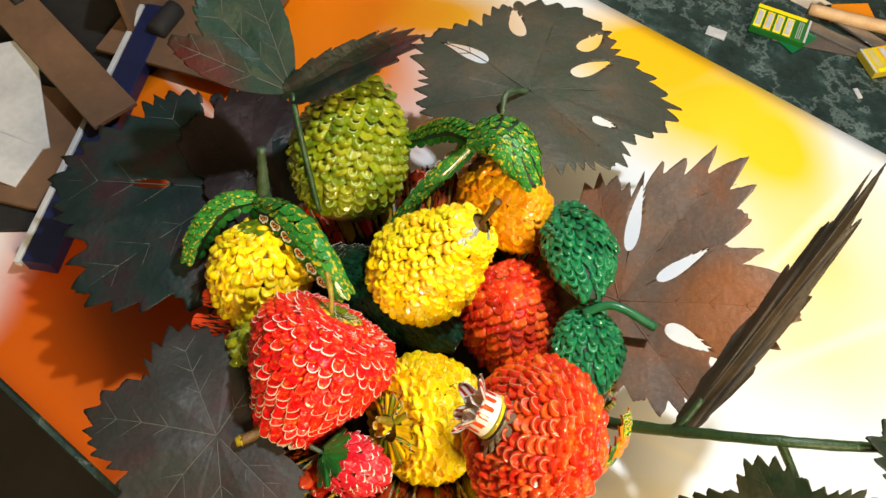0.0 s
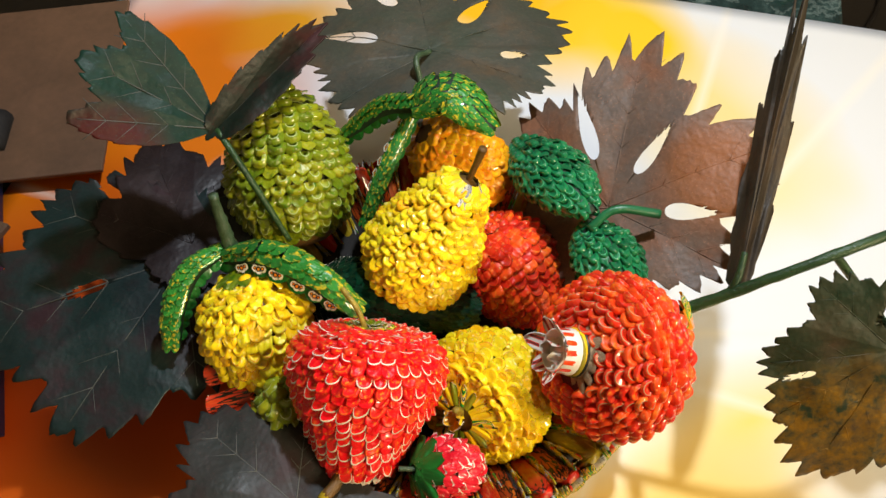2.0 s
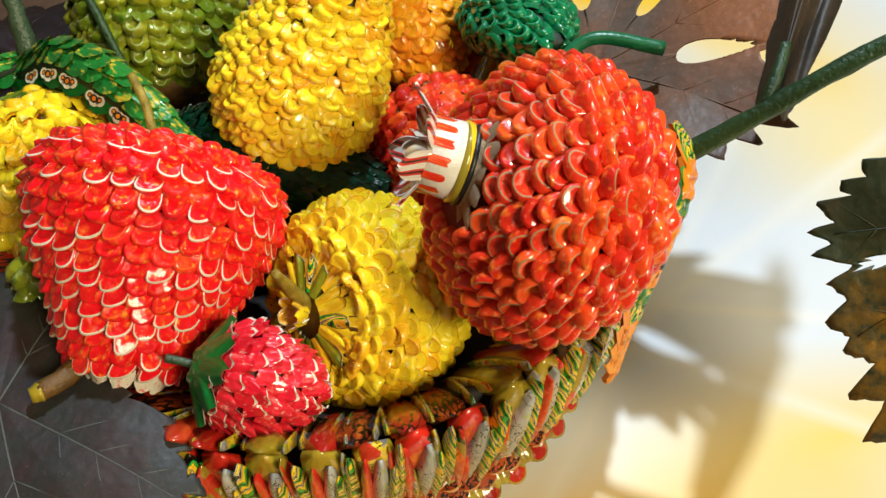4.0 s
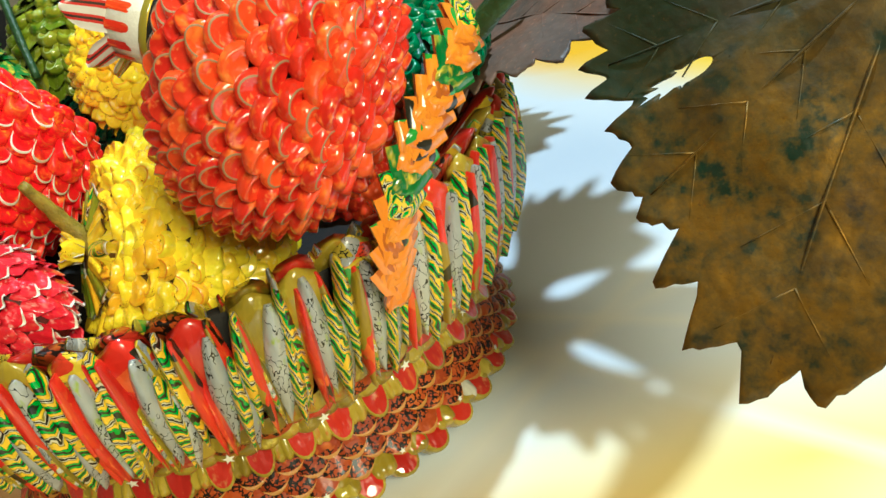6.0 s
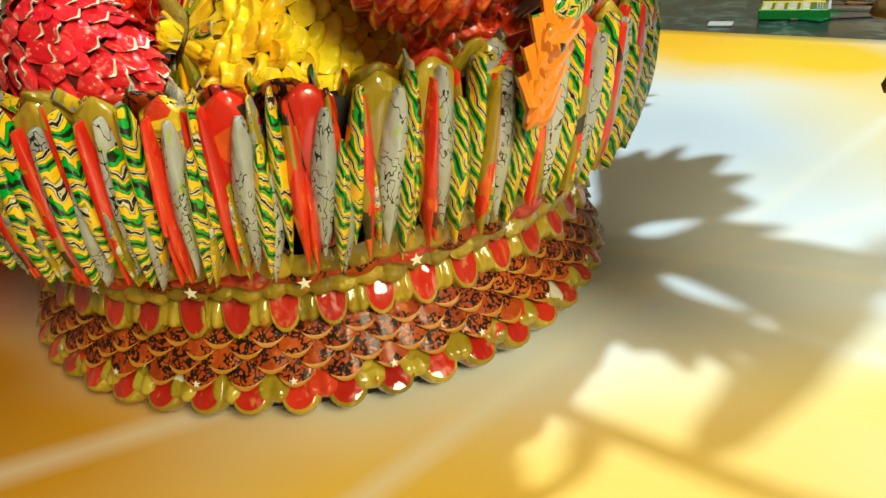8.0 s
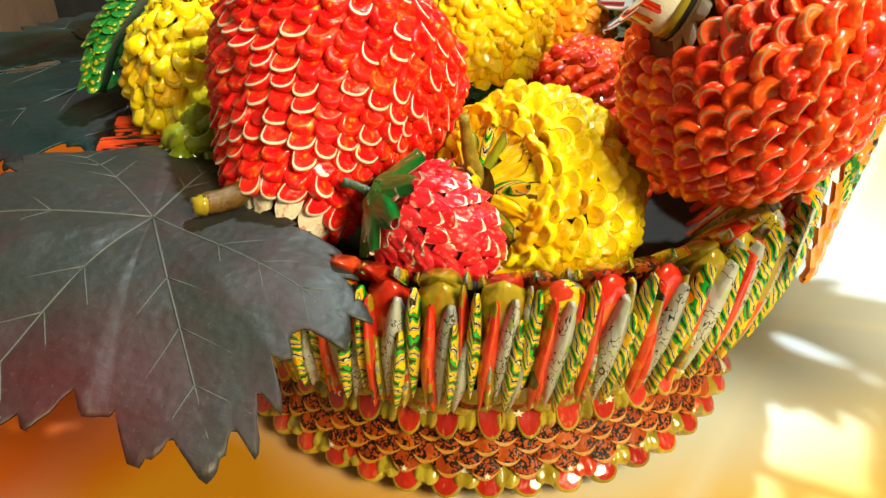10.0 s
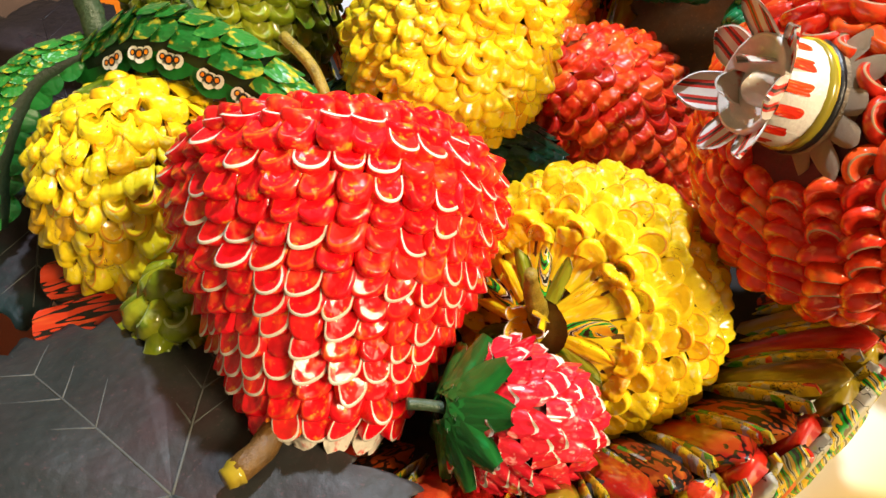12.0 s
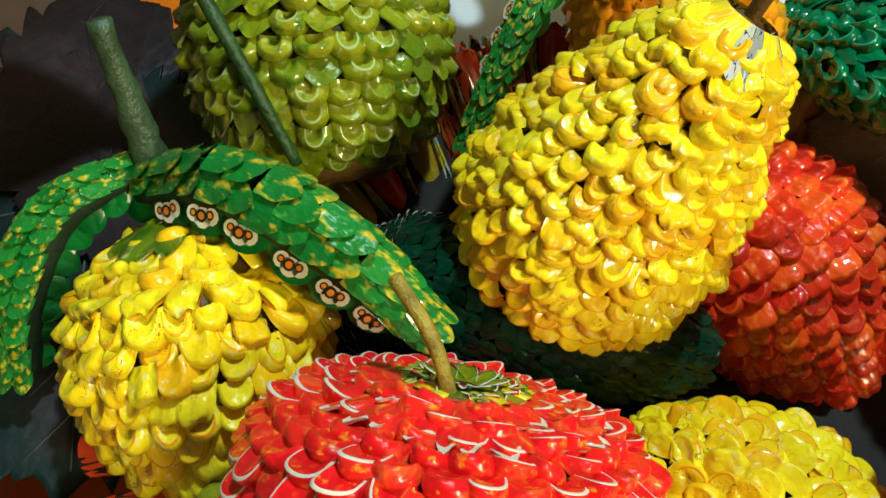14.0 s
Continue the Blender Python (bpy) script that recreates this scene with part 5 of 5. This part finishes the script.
def vine_leaf(label, base, tip, normal, cloth, wide=1.0, fold=0.0, curl=0.15, droop=0.0, seed=1, holes=True, teeth=40, lobes=None, stalk=None, group="vine leaves", back=0.36, bite=0.16, name="vine_leaf", hole_list=None):
    """A serrated vine leaf of stiff cloth: base is where the veins meet, tip the end of the middle lobe."""
    rnd = random.Random(seed)
    base, tip = Vector(base), Vector(tip)
    y = tip - base
    size = y.length
    y.normalize()
    z = Vector(normal)
    z = (z - y * z.dot(y)).normalized()
    x = y.cross(z)
    lobes = lobes or ((0, 1.0, 0.55), (1.0, 0.9, 0.5), (-1.0, 0.9, 0.5), (2.0, 0.7, 0.55), (-2.0, 0.7, 0.55))
    nt, nr = 360, 34
    vein_cloth = VEIN_PALE if cloth == C_GREY else VEIN if cloth in (C_DARK, C_FAN) else cloth
    notch = random.Random(seed + 50)
    cuts = [0.0]
    for _ in range(teeth):
        cuts.append(cuts[-1] + notch.uniform(0.6, 1.5))
    sharp = [notch.uniform(0.5, 1.5) for _ in range(teeth)]
    outline = []
    for j in range(nt):
        a = TAU * j / nt - math.pi
        r = back
        for c, big, w in lobes:
            d = (a - c + math.pi) % TAU - math.pi
            r = max(r, big * (1 - 0.52 * (abs(d) / w) ** 1.35)) if abs(d) < w * 1.6 else r
        along = cuts[-1] * j / nt
        k = max(i for i in range(teeth) if cuts[i] <= along)
        ph = (along - cuts[k]) / (cuts[k + 1] - cuts[k])
        tooth = bite * sharp[k] * ((ph if ph < 0.72 else (1 - ph) / 0.28 * 0.72) - 0.36) + rnd.uniform(-0.01, 0.01)
        outline.append((a, r, tooth))
    gaps = hole_list if hole_list is not None else (((0.5, 0.5, 0.10, 0.030), (-0.5, 0.5, 0.10, 0.030), (1.5, 0.42, 0.08, 0.024), (-1.5, 0.42, 0.08, 0.024)) if holes else ())

    def shape(px, py):
        r = math.hypot(px, py)
        a = math.atan2(px, py)
        wz = -curl * r * r - droop * max(0, py) ** 2 + (curl + droop) * max(0, py)
        near = min(abs((a - c + math.pi) % TAU - math.pi) for c, _, _ in lobes)
        wz += 0.09 * r * (min(near, 0.5) - 0.2) + 0.03 * noise.noise(Vector((px * 3 + seed, py * 3, seed * 0.7)))
        fx = px * wide
        if fold:
            wz += abs(fx) * math.sin(fold)
            fx *= math.cos(fold)
        return base + (x * fx + y * py + z * wz) * size

    v = [(0.0, 0.0)]
    for k in range(1, nr + 1):
        for a, r, tooth in outline:
            q = r * k / nr * (1 + tooth * (k / nr) ** 12)
            v.append((q * math.sin(a), q * math.cos(a)))
    inside = []
    for i, (px, py) in enumerate(v):
        for c, rc, lo, wi in gaps:
            cx, cy = rc * math.sin(c), rc * math.cos(c)
            du = (px - cx) * math.sin(c) + (py - cy) * math.cos(c)
            dv = (px - cx) * math.cos(c) - (py - cy) * math.sin(c)
            taper = wi * (1.15 - 0.6 * du / lo)
            q = math.hypot(du / lo, dv / max(taper, 0.004))
            if q < 1:
                inside.append(i)
            elif q < 1.45:
                v[i] = (cx + (px - cx) / q, cy + (py - cy) / q)
    inside = set(inside)
    f = []
    for j in range(nt):
        f.append((0, 1 + j, 1 + (j + 1) % nt))
    for k in range(nr - 1):
        for j in range(nt):
            a, b = 1 + k * nt + j, 1 + k * nt + (j + 1) % nt
            f.append((a, a + nt, b + nt, b))
    f = [q for q in f if not inside.intersection(q)]
    holder = thing(name, base, label, "leaf", group)
    me = mesh_of("blade", [shape(*p) for p in v], f, [cloth])
    blade = child("blade", me, holder)
    so = blade.modifiers.new("thickness", "SOLIDIFY")
    so.thickness, so.offset = 0.0006, 0
    for c, big, w in lobes:
        pts = [shape(big * 0.93 * s * math.sin(c), big * 0.93 * s * math.cos(c)) + z * 0.0003 for s in (0.0, 0.25, 0.5, 0.75, 1.0)]
        vein = child("vein", tube("vein", pts, (0.0002 + 0.003 * size, 0.0002), vein_cloth, n=12, sides=5), holder)
        for s in (0.35, 0.55, 0.75):
            for sg in (-1, 1):
                p0 = (big * s * math.sin(c), big * s * math.cos(c))
                p1 = (p0[0] + 0.2 * big * math.sin(c + sg * 0.75), p0[1] + 0.2 * big * math.cos(c + sg * 0.75))
                pts = [shape(p0[0] + (p1[0] - p0[0]) * q, p0[1] + (p1[1] - p0[1]) * q) + z * 0.0002 for q in (0, 0.5, 1)]
                child("side_vein", tube("side_vein", pts, (0.0003, 0.00015), vein_cloth, n=4, sides=4), vein)
    if stalk:
        child("stalk", tube("stalk", [base, *stalk], (0.0016, 0.0018), STEM_GREEN), holder, label="taped green stalk")
    return holder


FAN = ((0, 1.0, 0.5), (0.42, 0.99, 0.32), (-0.42, 0.99, 0.32))
SMALL = ((0, 1.0, 1.3),)
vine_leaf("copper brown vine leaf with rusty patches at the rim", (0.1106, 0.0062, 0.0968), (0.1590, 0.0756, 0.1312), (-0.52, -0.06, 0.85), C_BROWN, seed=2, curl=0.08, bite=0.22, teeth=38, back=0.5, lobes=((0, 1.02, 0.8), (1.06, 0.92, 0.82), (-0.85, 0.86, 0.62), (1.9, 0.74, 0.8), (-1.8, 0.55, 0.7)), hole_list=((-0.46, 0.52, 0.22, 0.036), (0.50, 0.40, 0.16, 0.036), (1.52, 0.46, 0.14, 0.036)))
vine_leaf("dark olive vine leaf on a bright green stalk behind the basket", (0.0560, 0.1300, 0.1100), (0.0690, 0.2300, 0.0880), (0.05, 0.20, 0.95), C_OLIVE, seed=3, curl=0.18, bite=0.18, teeth=46, back=0.6, lobes=((0.08, 1.0, 0.95), (1.2, 0.92, 0.9), (-1.05, 0.80, 0.9), (2.1, 0.68, 0.8), (-2.0, 0.62, 0.8)), hole_list=((-0.28, 0.62, 0.16, 0.042), (0.48, 0.66, 0.13, 0.045), (0.80, 0.46, 0.15, 0.042), (-1.05, 0.48, 0.17, 0.042), (1.75, 0.46, 0.07, 0.025)), stalk=((0.0430, 0.1150, 0.1230), (0.0415, 0.1033, 0.1150), (0.038, 0.085, 0.104)))
vine_leaf("dark green vine leaf with purple lobes beside the basket", (-0.1040, 0.0560, 0.0860), (-0.2130, 0.0560, 0.0780), (0.03, -0.08, 1), C_DARK, seed=4, curl=0.1, wide=1.0, teeth=46, back=0.36, lobes=((0, 1.0, 0.95), (0.75, 0.82, 0.8), (-0.75, 0.92, 0.8), (-1.45, 0.67, 0.7), (-1.95, 0.50, 0.6)), hole_list=((0.0, 0.46, 0.11, 0.022), (1.08, 0.50, 0.20, 0.03)))
vine_leaf("dark purple vine leaf between lemon and green pear", (-0.0980, 0.0620, 0.0880), (-0.1090, 0.1370, 0.0890), (0.1, -0.3, 1), C_PURPLE, seed=14, curl=0.1, holes=False, wide=0.9, teeth=30, lobes=((0, 1.0, 0.8), (0.8, 0.8, 0.7), (-0.8, 0.8, 0.7)))
vine_leaf("grey-purple vine leaf drooping over the basket rim", (-0.0795, -0.0850, 0.0905), (-0.1440, -0.0820, 0.0880), (-0.05, -0.06, 1), C_GREY, seed=5, curl=0.26, holes=False, back=0.5, teeth=44, bite=0.17, lobes=((0, 1.0, 0.8), (0.95, 1.0, 0.75), (-1.10, 0.98, 0.75), (1.9, 0.65, 0.7), (-1.9, 1.02, 0.75), (-2.55, 0.90, 0.6)))
vine_leaf("green vine leaf on the twig", (0.2460, -0.0900, 0.1540), (0.2560, -0.1560, 0.1280), (0.1, 0.1, 1), C_VINE, seed=6, curl=0.12, back=0.5, teeth=42, lobes=((0, 1.0, 0.8), (1.0, 0.85, 0.8), (-1.0, 0.9, 0.8), (2.0, 0.75, 0.75), (-2.0, 0.75, 0.75)), hole_list=((0.55, 0.55, 0.12, 0.05), (-0.55, 0.5, 0.12, 0.05), (1.6, 0.5, 0.09, 0.04), (-1.6, 0.42, 0.09, 0.04)))
vine_leaf("dark green vine leaf hanging below the twig", (0.1790, -0.1180, 0.1255), (0.1296, -0.1033, 0.1105), (-0.45, -0.66, 0.58), C_RUSTY_SHEEN, seed=7, curl=0.06, back=0.6, teeth=46, bite=0.16, lobes=((0.05, 1.0, 0.8), (0.95, 0.85, 0.75), (-0.45, 1.08, 0.8), (-0.98, 1.36, 0.8), (-1.7, 1.25, 0.85), (2.0, 0.72, 0.7), (-2.4, 0.95, 0.8)), hole_list=((-0.14, 0.72, 0.12, 0.022), (1.6, 0.32, 0.14, 0.06)))
vine_leaf("fan-shaped leaf, half teal and half dark red, on the pear twig", (-0.067, 0.077, 0.150), (-0.112, 0.098, 0.192), (0.2, -0.5, 0.8), C_FAN, seed=8, lobes=FAN, holes=False, wide=1.0, curl=0.05, teeth=84, bite=0.10, group="twig leaves", back=0.04, name="twig_leaf")
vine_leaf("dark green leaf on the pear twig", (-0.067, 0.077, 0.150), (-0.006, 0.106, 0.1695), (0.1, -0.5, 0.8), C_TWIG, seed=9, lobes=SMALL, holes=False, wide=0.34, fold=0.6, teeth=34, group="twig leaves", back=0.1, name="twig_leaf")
vine_leaf("withered brown leaf folded lengthwise on the twig", (0.131, -0.068, 0.133), (0.1945, 0.022, 0.195), (0.42, 0.30, -0.86), C_WITHER, seed=10, lobes=((0, 1.0, 1.3), (0.35, 0.72, 0.5), (-0.35, 0.72, 0.5)), holes=False, wide=0.21, fold=1.0, teeth=21, bite=0.26, group="twig leaves", back=0.05, name="folded_leaf")

twig = thing("vine_twig", (0.112, -0.068, 0.116), "green wire vine twig growing out of the basket", "twig")
child("branch", tube("branch", ((0.098, -0.062, 0.104), (0.116, -0.0686, 0.120), (0.1614, -0.0798, 0.1546), (0.205, -0.078, 0.155), (0.262, -0.070, 0.148)), (0.0029, 0.0025, 0.0022, 0.0021, 0.0025), TWIG, n=40, rough=0.1), twig)
child("side_shoot", tube("side_shoot", ((0.1614, -0.0798, 0.1546), (0.174, -0.092, 0.138), (0.186, -0.108, 0.122)), (0.002, 0.0016), TWIG), twig)
child("side_shoot", tube("side_shoot", ((0.126, -0.071, 0.128), (0.130, -0.068, 0.134), (0.136, -0.060, 0.140)), (0.002, 0.0014), TWIG), twig)
ptwig = thing("pear_twig", (-0.05, 0.04, 0.10), "thin dark green twig lying over the green pear", "twig")
child("branch", tube("branch", ((-0.050, 0.034, 0.108), (-0.056, 0.047, 0.128), (-0.063, 0.064, 0.145), (-0.067, 0.077, 0.150)), (0.0014, 0.0016, 0.0017), TWIG, rough=0.08), ptwig)
child("stem", tube("stem", ((-0.0750, 0.0240, 0.1120), (-0.0765, 0.0320, 0.1240), (-0.0763, 0.0421, 0.1482)), (0.0040, 0.0030, 0.0022), STEM_GREEN, rough=0.16), lemon, label="wrapped green stem")

# ---- things round the basket ----
CARD = surface("brown_cardboard", (0.10, 0.055, 0.03), (0.16, 0.085, 0.048), 25, 0.75)
NAVY = surface("navy_card", (0.004, 0.008, 0.04), (0.006, 0.014, 0.07), 40, 0.45)
SHEET = surface("white_sheet", (0.34, 0.36, 0.40), (0.52, 0.54, 0.58), 30, 0.6)
BLACK = surface("black_plastic", (0.008, 0.008, 0.009), (0.02, 0.02, 0.022), 60, 0.4)
# Near-black that stands for the shaded inside of the carton and its slots.
BOX_SHADE = surface("box_inside_shade", (0.004, 0.004, 0.005), (0.012, 0.011, 0.012), 80, 0.8)
STEEL = surface("scissor_steel", (0.35, 0.35, 0.36), (0.5, 0.5, 0.52), 60, 0.3, metal=0.9)
WOOD = surface("pale_wood", (0.45, 0.27, 0.13), (0.62, 0.42, 0.24), 60, 0.5)
TEAL = surface("teal_plastic", (0.01, 0.2, 0.25), (0.02, 0.3, 0.35), 40, 0.3)
REDP = surface("red_plastic", (0.5, 0.02, 0.01), (0.65, 0.04, 0.02), 40, 0.4)


def block(name, parent, centre, size, material, rz=0.0, rx=0.0, ry=0.0, bevel=0.0008, label=""):
    bm = bmesh.new()
    bmesh.ops.create_cube(bm, size=1, matrix=Matrix.Diagonal((*size, 1)))
    bmesh.ops.bevel(bm, geom=bm.edges[:], offset=min(bevel, min(size) * 0.3), segments=2, affect="EDGES", profile=0.6)
    me = bpy.data.meshes.new(name)
    bm.to_mesh(me)
    bm.free()
    me.materials.append(material)
    return child(name, me, parent, pose(*centre, rx, ry, rz), label=label)


# open carton beyond the sheet
box = thing("cardboard_box", (-0.27, 0.30, -0.004), "open brown cardboard box with a torn flap", "box")
block("bottom", box, (-0.36, 0.25, 0.000), (0.20, 0.40, 0.004), BOX_SHADE, rz=8)
block("flap", box, (-0.190, 0.285, 0.012), (0.115, 0.165, 0.003), CARD, rz=-14, ry=-3, label="cardboard flap lying on the sheet")
block("wall", box, (-0.262, 0.345, 0.03), (0.004, 0.22, 0.07), CARD, rz=10)
block("wall", box, (-0.20, 0.455, 0.04), (0.30, 0.004, 0.09), BOX_SHADE, rz=-5)
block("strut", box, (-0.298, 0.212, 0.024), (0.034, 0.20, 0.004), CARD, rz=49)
# A black-capped tube draws the shade in the slot.
child("slot", tube("slot", ((-0.338, 0.252, 0.0262), (-0.326, 0.242, 0.0262)), (0.004, 0.004), BOX_SHADE, n=4, sides=10), box, label="hand slot filled with black for its shade")
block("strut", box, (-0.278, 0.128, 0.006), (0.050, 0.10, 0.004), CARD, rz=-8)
slot = tube("slot", ((-0.222, 0.235, 0.0165), (-0.214, 0.262, 0.0165)), (0.008, 0.008), BOX_SHADE, n=4, sides=10)
child("slot", slot, box, label="hand slot filled with black for its shade")
folder = thing("blue_folder", (-0.25, 0.14, 0.0), "dark blue folder with a pale edge", "folder")
block("cover", folder, (-0.236, 0.150, 0.007), (0.020, 0.235, 0.012), NAVY, rz=-3)
block("edge", folder, (-0.2490, 0.149, 0.0105), (0.004, 0.235, 0.006), SHEET, rz=-3, label="pale page edge")
paper = thing("paper_sheet", (-0.33, 0.12, 0.005), "crumpled white paper inside the box", "paper")
block("page", paper, (-0.322, 0.155, 0.014), (0.075, 0.10, 0.002), SHEET, rz=24, rx=6)
block("page", paper, (-0.300, 0.112, 0.012), (0.05, 0.035, 0.002), SHEET, rz=-12, ry=8)
toy = thing("red_tool", (-0.21, 0.40, 0.004), "red plastic handle in the dark box", "tool")
child("handle", tube("handle", ((-0.222, 0.395, 0.012), (-0.214, 0.415, 0.016), (-0.212, 0.44, 0.014)), (0.006, 0.008, 0.005), REDP), toy)


# packet on the marble
def packet(at, rz, long, wide, group="sweet packets"):
    base = Vector((at[0], at[1], 0))
    holder = thing("sweet_packet", base, "green and yellow printed sweet packet lying on the marble", "packet", group)
    m = pose(at[0], at[1], 0, 0, 0, rz)

    def lay(name, x0, x1, y0, y1, z0, z1, mat, label=""):
        bm = bmesh.new()
        bmesh.ops.create_cube(bm, size=1, matrix=Matrix.Translation(((x0 + x1) / 2, (y0 + y1) / 2, (z0 + z1) / 2)) @ Matrix.Diagonal((x1 - x0, y1 - y0, z1 - z0, 1)))
        bmesh.ops.bevel(bm, geom=bm.edges[:], offset=min(0.0006, (z1 - z0) * 0.3), segments=1, affect="EDGES")
        me = bpy.data.meshes.new(name)
        bm.to_mesh(me)
        bm.free()
        me.materials.append(mat)
        child(name, me, holder, m, label=label)

    lay("body", -wide / 2, wide / 2, -long / 2, long / 2, -0.0035, 0.0035, GREEN[0])
    lay("stripe", wide * 0.36, wide * 0.5, -long * 0.42, long * 0.48, 0.0035, 0.0039, YELLOW[0], "yellow edge stripe")
    lay("seal", -wide / 2, wide / 2, -long / 2, -long * 0.46, 0.0035, 0.0040, SHEET, "white sealed end")
    for k in range(4):
        y = long * (0.40 - 0.18 * k)
        lay("panel", -wide * 0.47, wide * 0.3, y - long * 0.075, y + long * 0.06, 0.0035, 0.0038, YELLOW[0], "yellow printed panel")
        lay("bar", -wide * 0.40, wide * 0.22, y - long * 0.055, y + long * 0.035, 0.0038, 0.0042, SHEET, "white print bar")
    for k in range(3):
        y = -long * (0.32 + 0.035 * k)
        lay("bar", -wide * 0.42, wide * 0.3, y, y + long * 0.012, 0.0035, 0.0038, SHEET, "pale print line")


packet((0.391, 0.252), 12, 0.098, 0.041)
packet((0.356, 0.300), -70, 0.05, 0.026)
packet((0.268, 0.325), 70, 0.045, 0.028)


def scissors():
    s = thing("scissors", (0.43, 0.24, -0.004), "open scissors with black plastic handles on the marble", "scissors")
    for ring_at, rx, ry, rot in (((0.447, 0.222), 0.017, 0.026, 40), ((0.492, 0.243), 0.018, 0.030, 55)):
        pts = []
        for k in range(17):
            a = TAU * k / 16
            x, y = rx * math.cos(a), ry * math.sin(a)
            c, q = math.cos(radians(rot)), math.sin(radians(rot))
            pts.append((ring_at[0] + x * c - y * q, ring_at[1] + x * q + y * c, 0.002))
        child("handle", tube("handle", pts, (0.0052, 0.0052), BLACK, n=32), s, label="black plastic finger ring")
    child("shank", tube("shank", ((0.392, 0.272, 0.003), (0.41, 0.258, 0.002), (0.432, 0.242, 0.002)), (0.006, 0.0065, 0.006), BLACK), s)
    child("shank", tube("shank", ((0.392, 0.272, 0.002), (0.43, 0.266, 0.002), (0.468, 0.258, 0.002)), (0.006, 0.0065, 0.006), BLACK), s)
    child("rivet", tube("rivet", ((0.392, 0.274, 0.001), (0.392, 0.274, 0.0085)), (0.0055, 0.005), TEAL, n=3, sides=14), s, label="teal rivet")
    for tip, lift in (((0.285, 0.335), 0.0), ((0.300, 0.352), 0.003)):
        a, b = Vector((0.395, 0.272, 0)), Vector((*tip, 0))
        d = (b - a)
        block("blade", s, ((a + b) / 2 + Vector((0, 0, -0.001 + lift)))[:], (d.length, 0.011, 0.0022), STEEL, rz=math.degrees(math.atan2(d.y, d.x)), label="steel blade")


scissors()
stick = thing("wooden_stick", (0.33, 0.33, 0.004), "pale round wooden stick on the clutter", "stick")
child("shaft", tube("shaft", ((0.292, 0.342, 0.006), (0.345, 0.330, 0.006), (0.42, 0.315, 0.006)), (0.005, 0.0055, 0.0055), WOOD), stick)
scrap = thing("brown_scrap", (0.30, 0.31, -0.004), "flat dark brown paper scrap on the marble", "paper")
block("sheet", scrap, (0.305, 0.316, -0.003), (0.085, 0.022, 0.0012), surface("brown_scrap_paper", (0.06, 0.045, 0.04), (0.1, 0.08, 0.07), 40, 0.7), rz=-8)
for nm, c, sz, mat, rz, lab in (("paper_scrap", (0.216, 0.313), (0.016, 0.010), SHEET, -20, "torn white paper scrap on the marble"), ("paper_scrap", (0.323, 0.262), (0.004, 0.010), SHEET, 15, "tiny white paper strip on the marble"),
                                ("wrapper_scrap", (0.282, 0.315), (0.030, 0.018), EMERALD[0], 40, "folded green wrapper scrap on the marble"), ("wrapper_scrap", (0.33, 0.352), (0.04, 0.02), ORANGE[0], 10, "orange wrapper scrap among the clutter"),
                                ("wrapper_scrap", (0.30, 0.36), (0.03, 0.02), CREAM[0], -35, "white and red wrapper scrap among the clutter")):
    h = thing(nm, (*c, -0.004), lab, "scrap", "paper scraps")
    block("sheet", h, (*c, -0.0028), (*sz, 0.0014), mat, rz=rz)

# dark bag at the edge of the table
cable = thing("cable", (1.16, 0.64, -0.74), "thin black cable lying on the dark floor", "cable")
child("cord", tube("cord", ((1.02, 0.40, -0.736), (1.12, 0.55, -0.736), (1.16, 0.66, -0.736), (1.30, 0.78, -0.736), (1.34, 0.95, -0.736)), (0.004, 0.004), BLACK, n=40), cable)
plug = thing("plug", (1.17, 0.824, -0.74), "small white plug on the dark floor", "plug")
block("plug_body", plug, (1.17, 0.824, -0.725), (0.045, 0.03, 0.03), SHEET, rz=40, bevel=0.006)
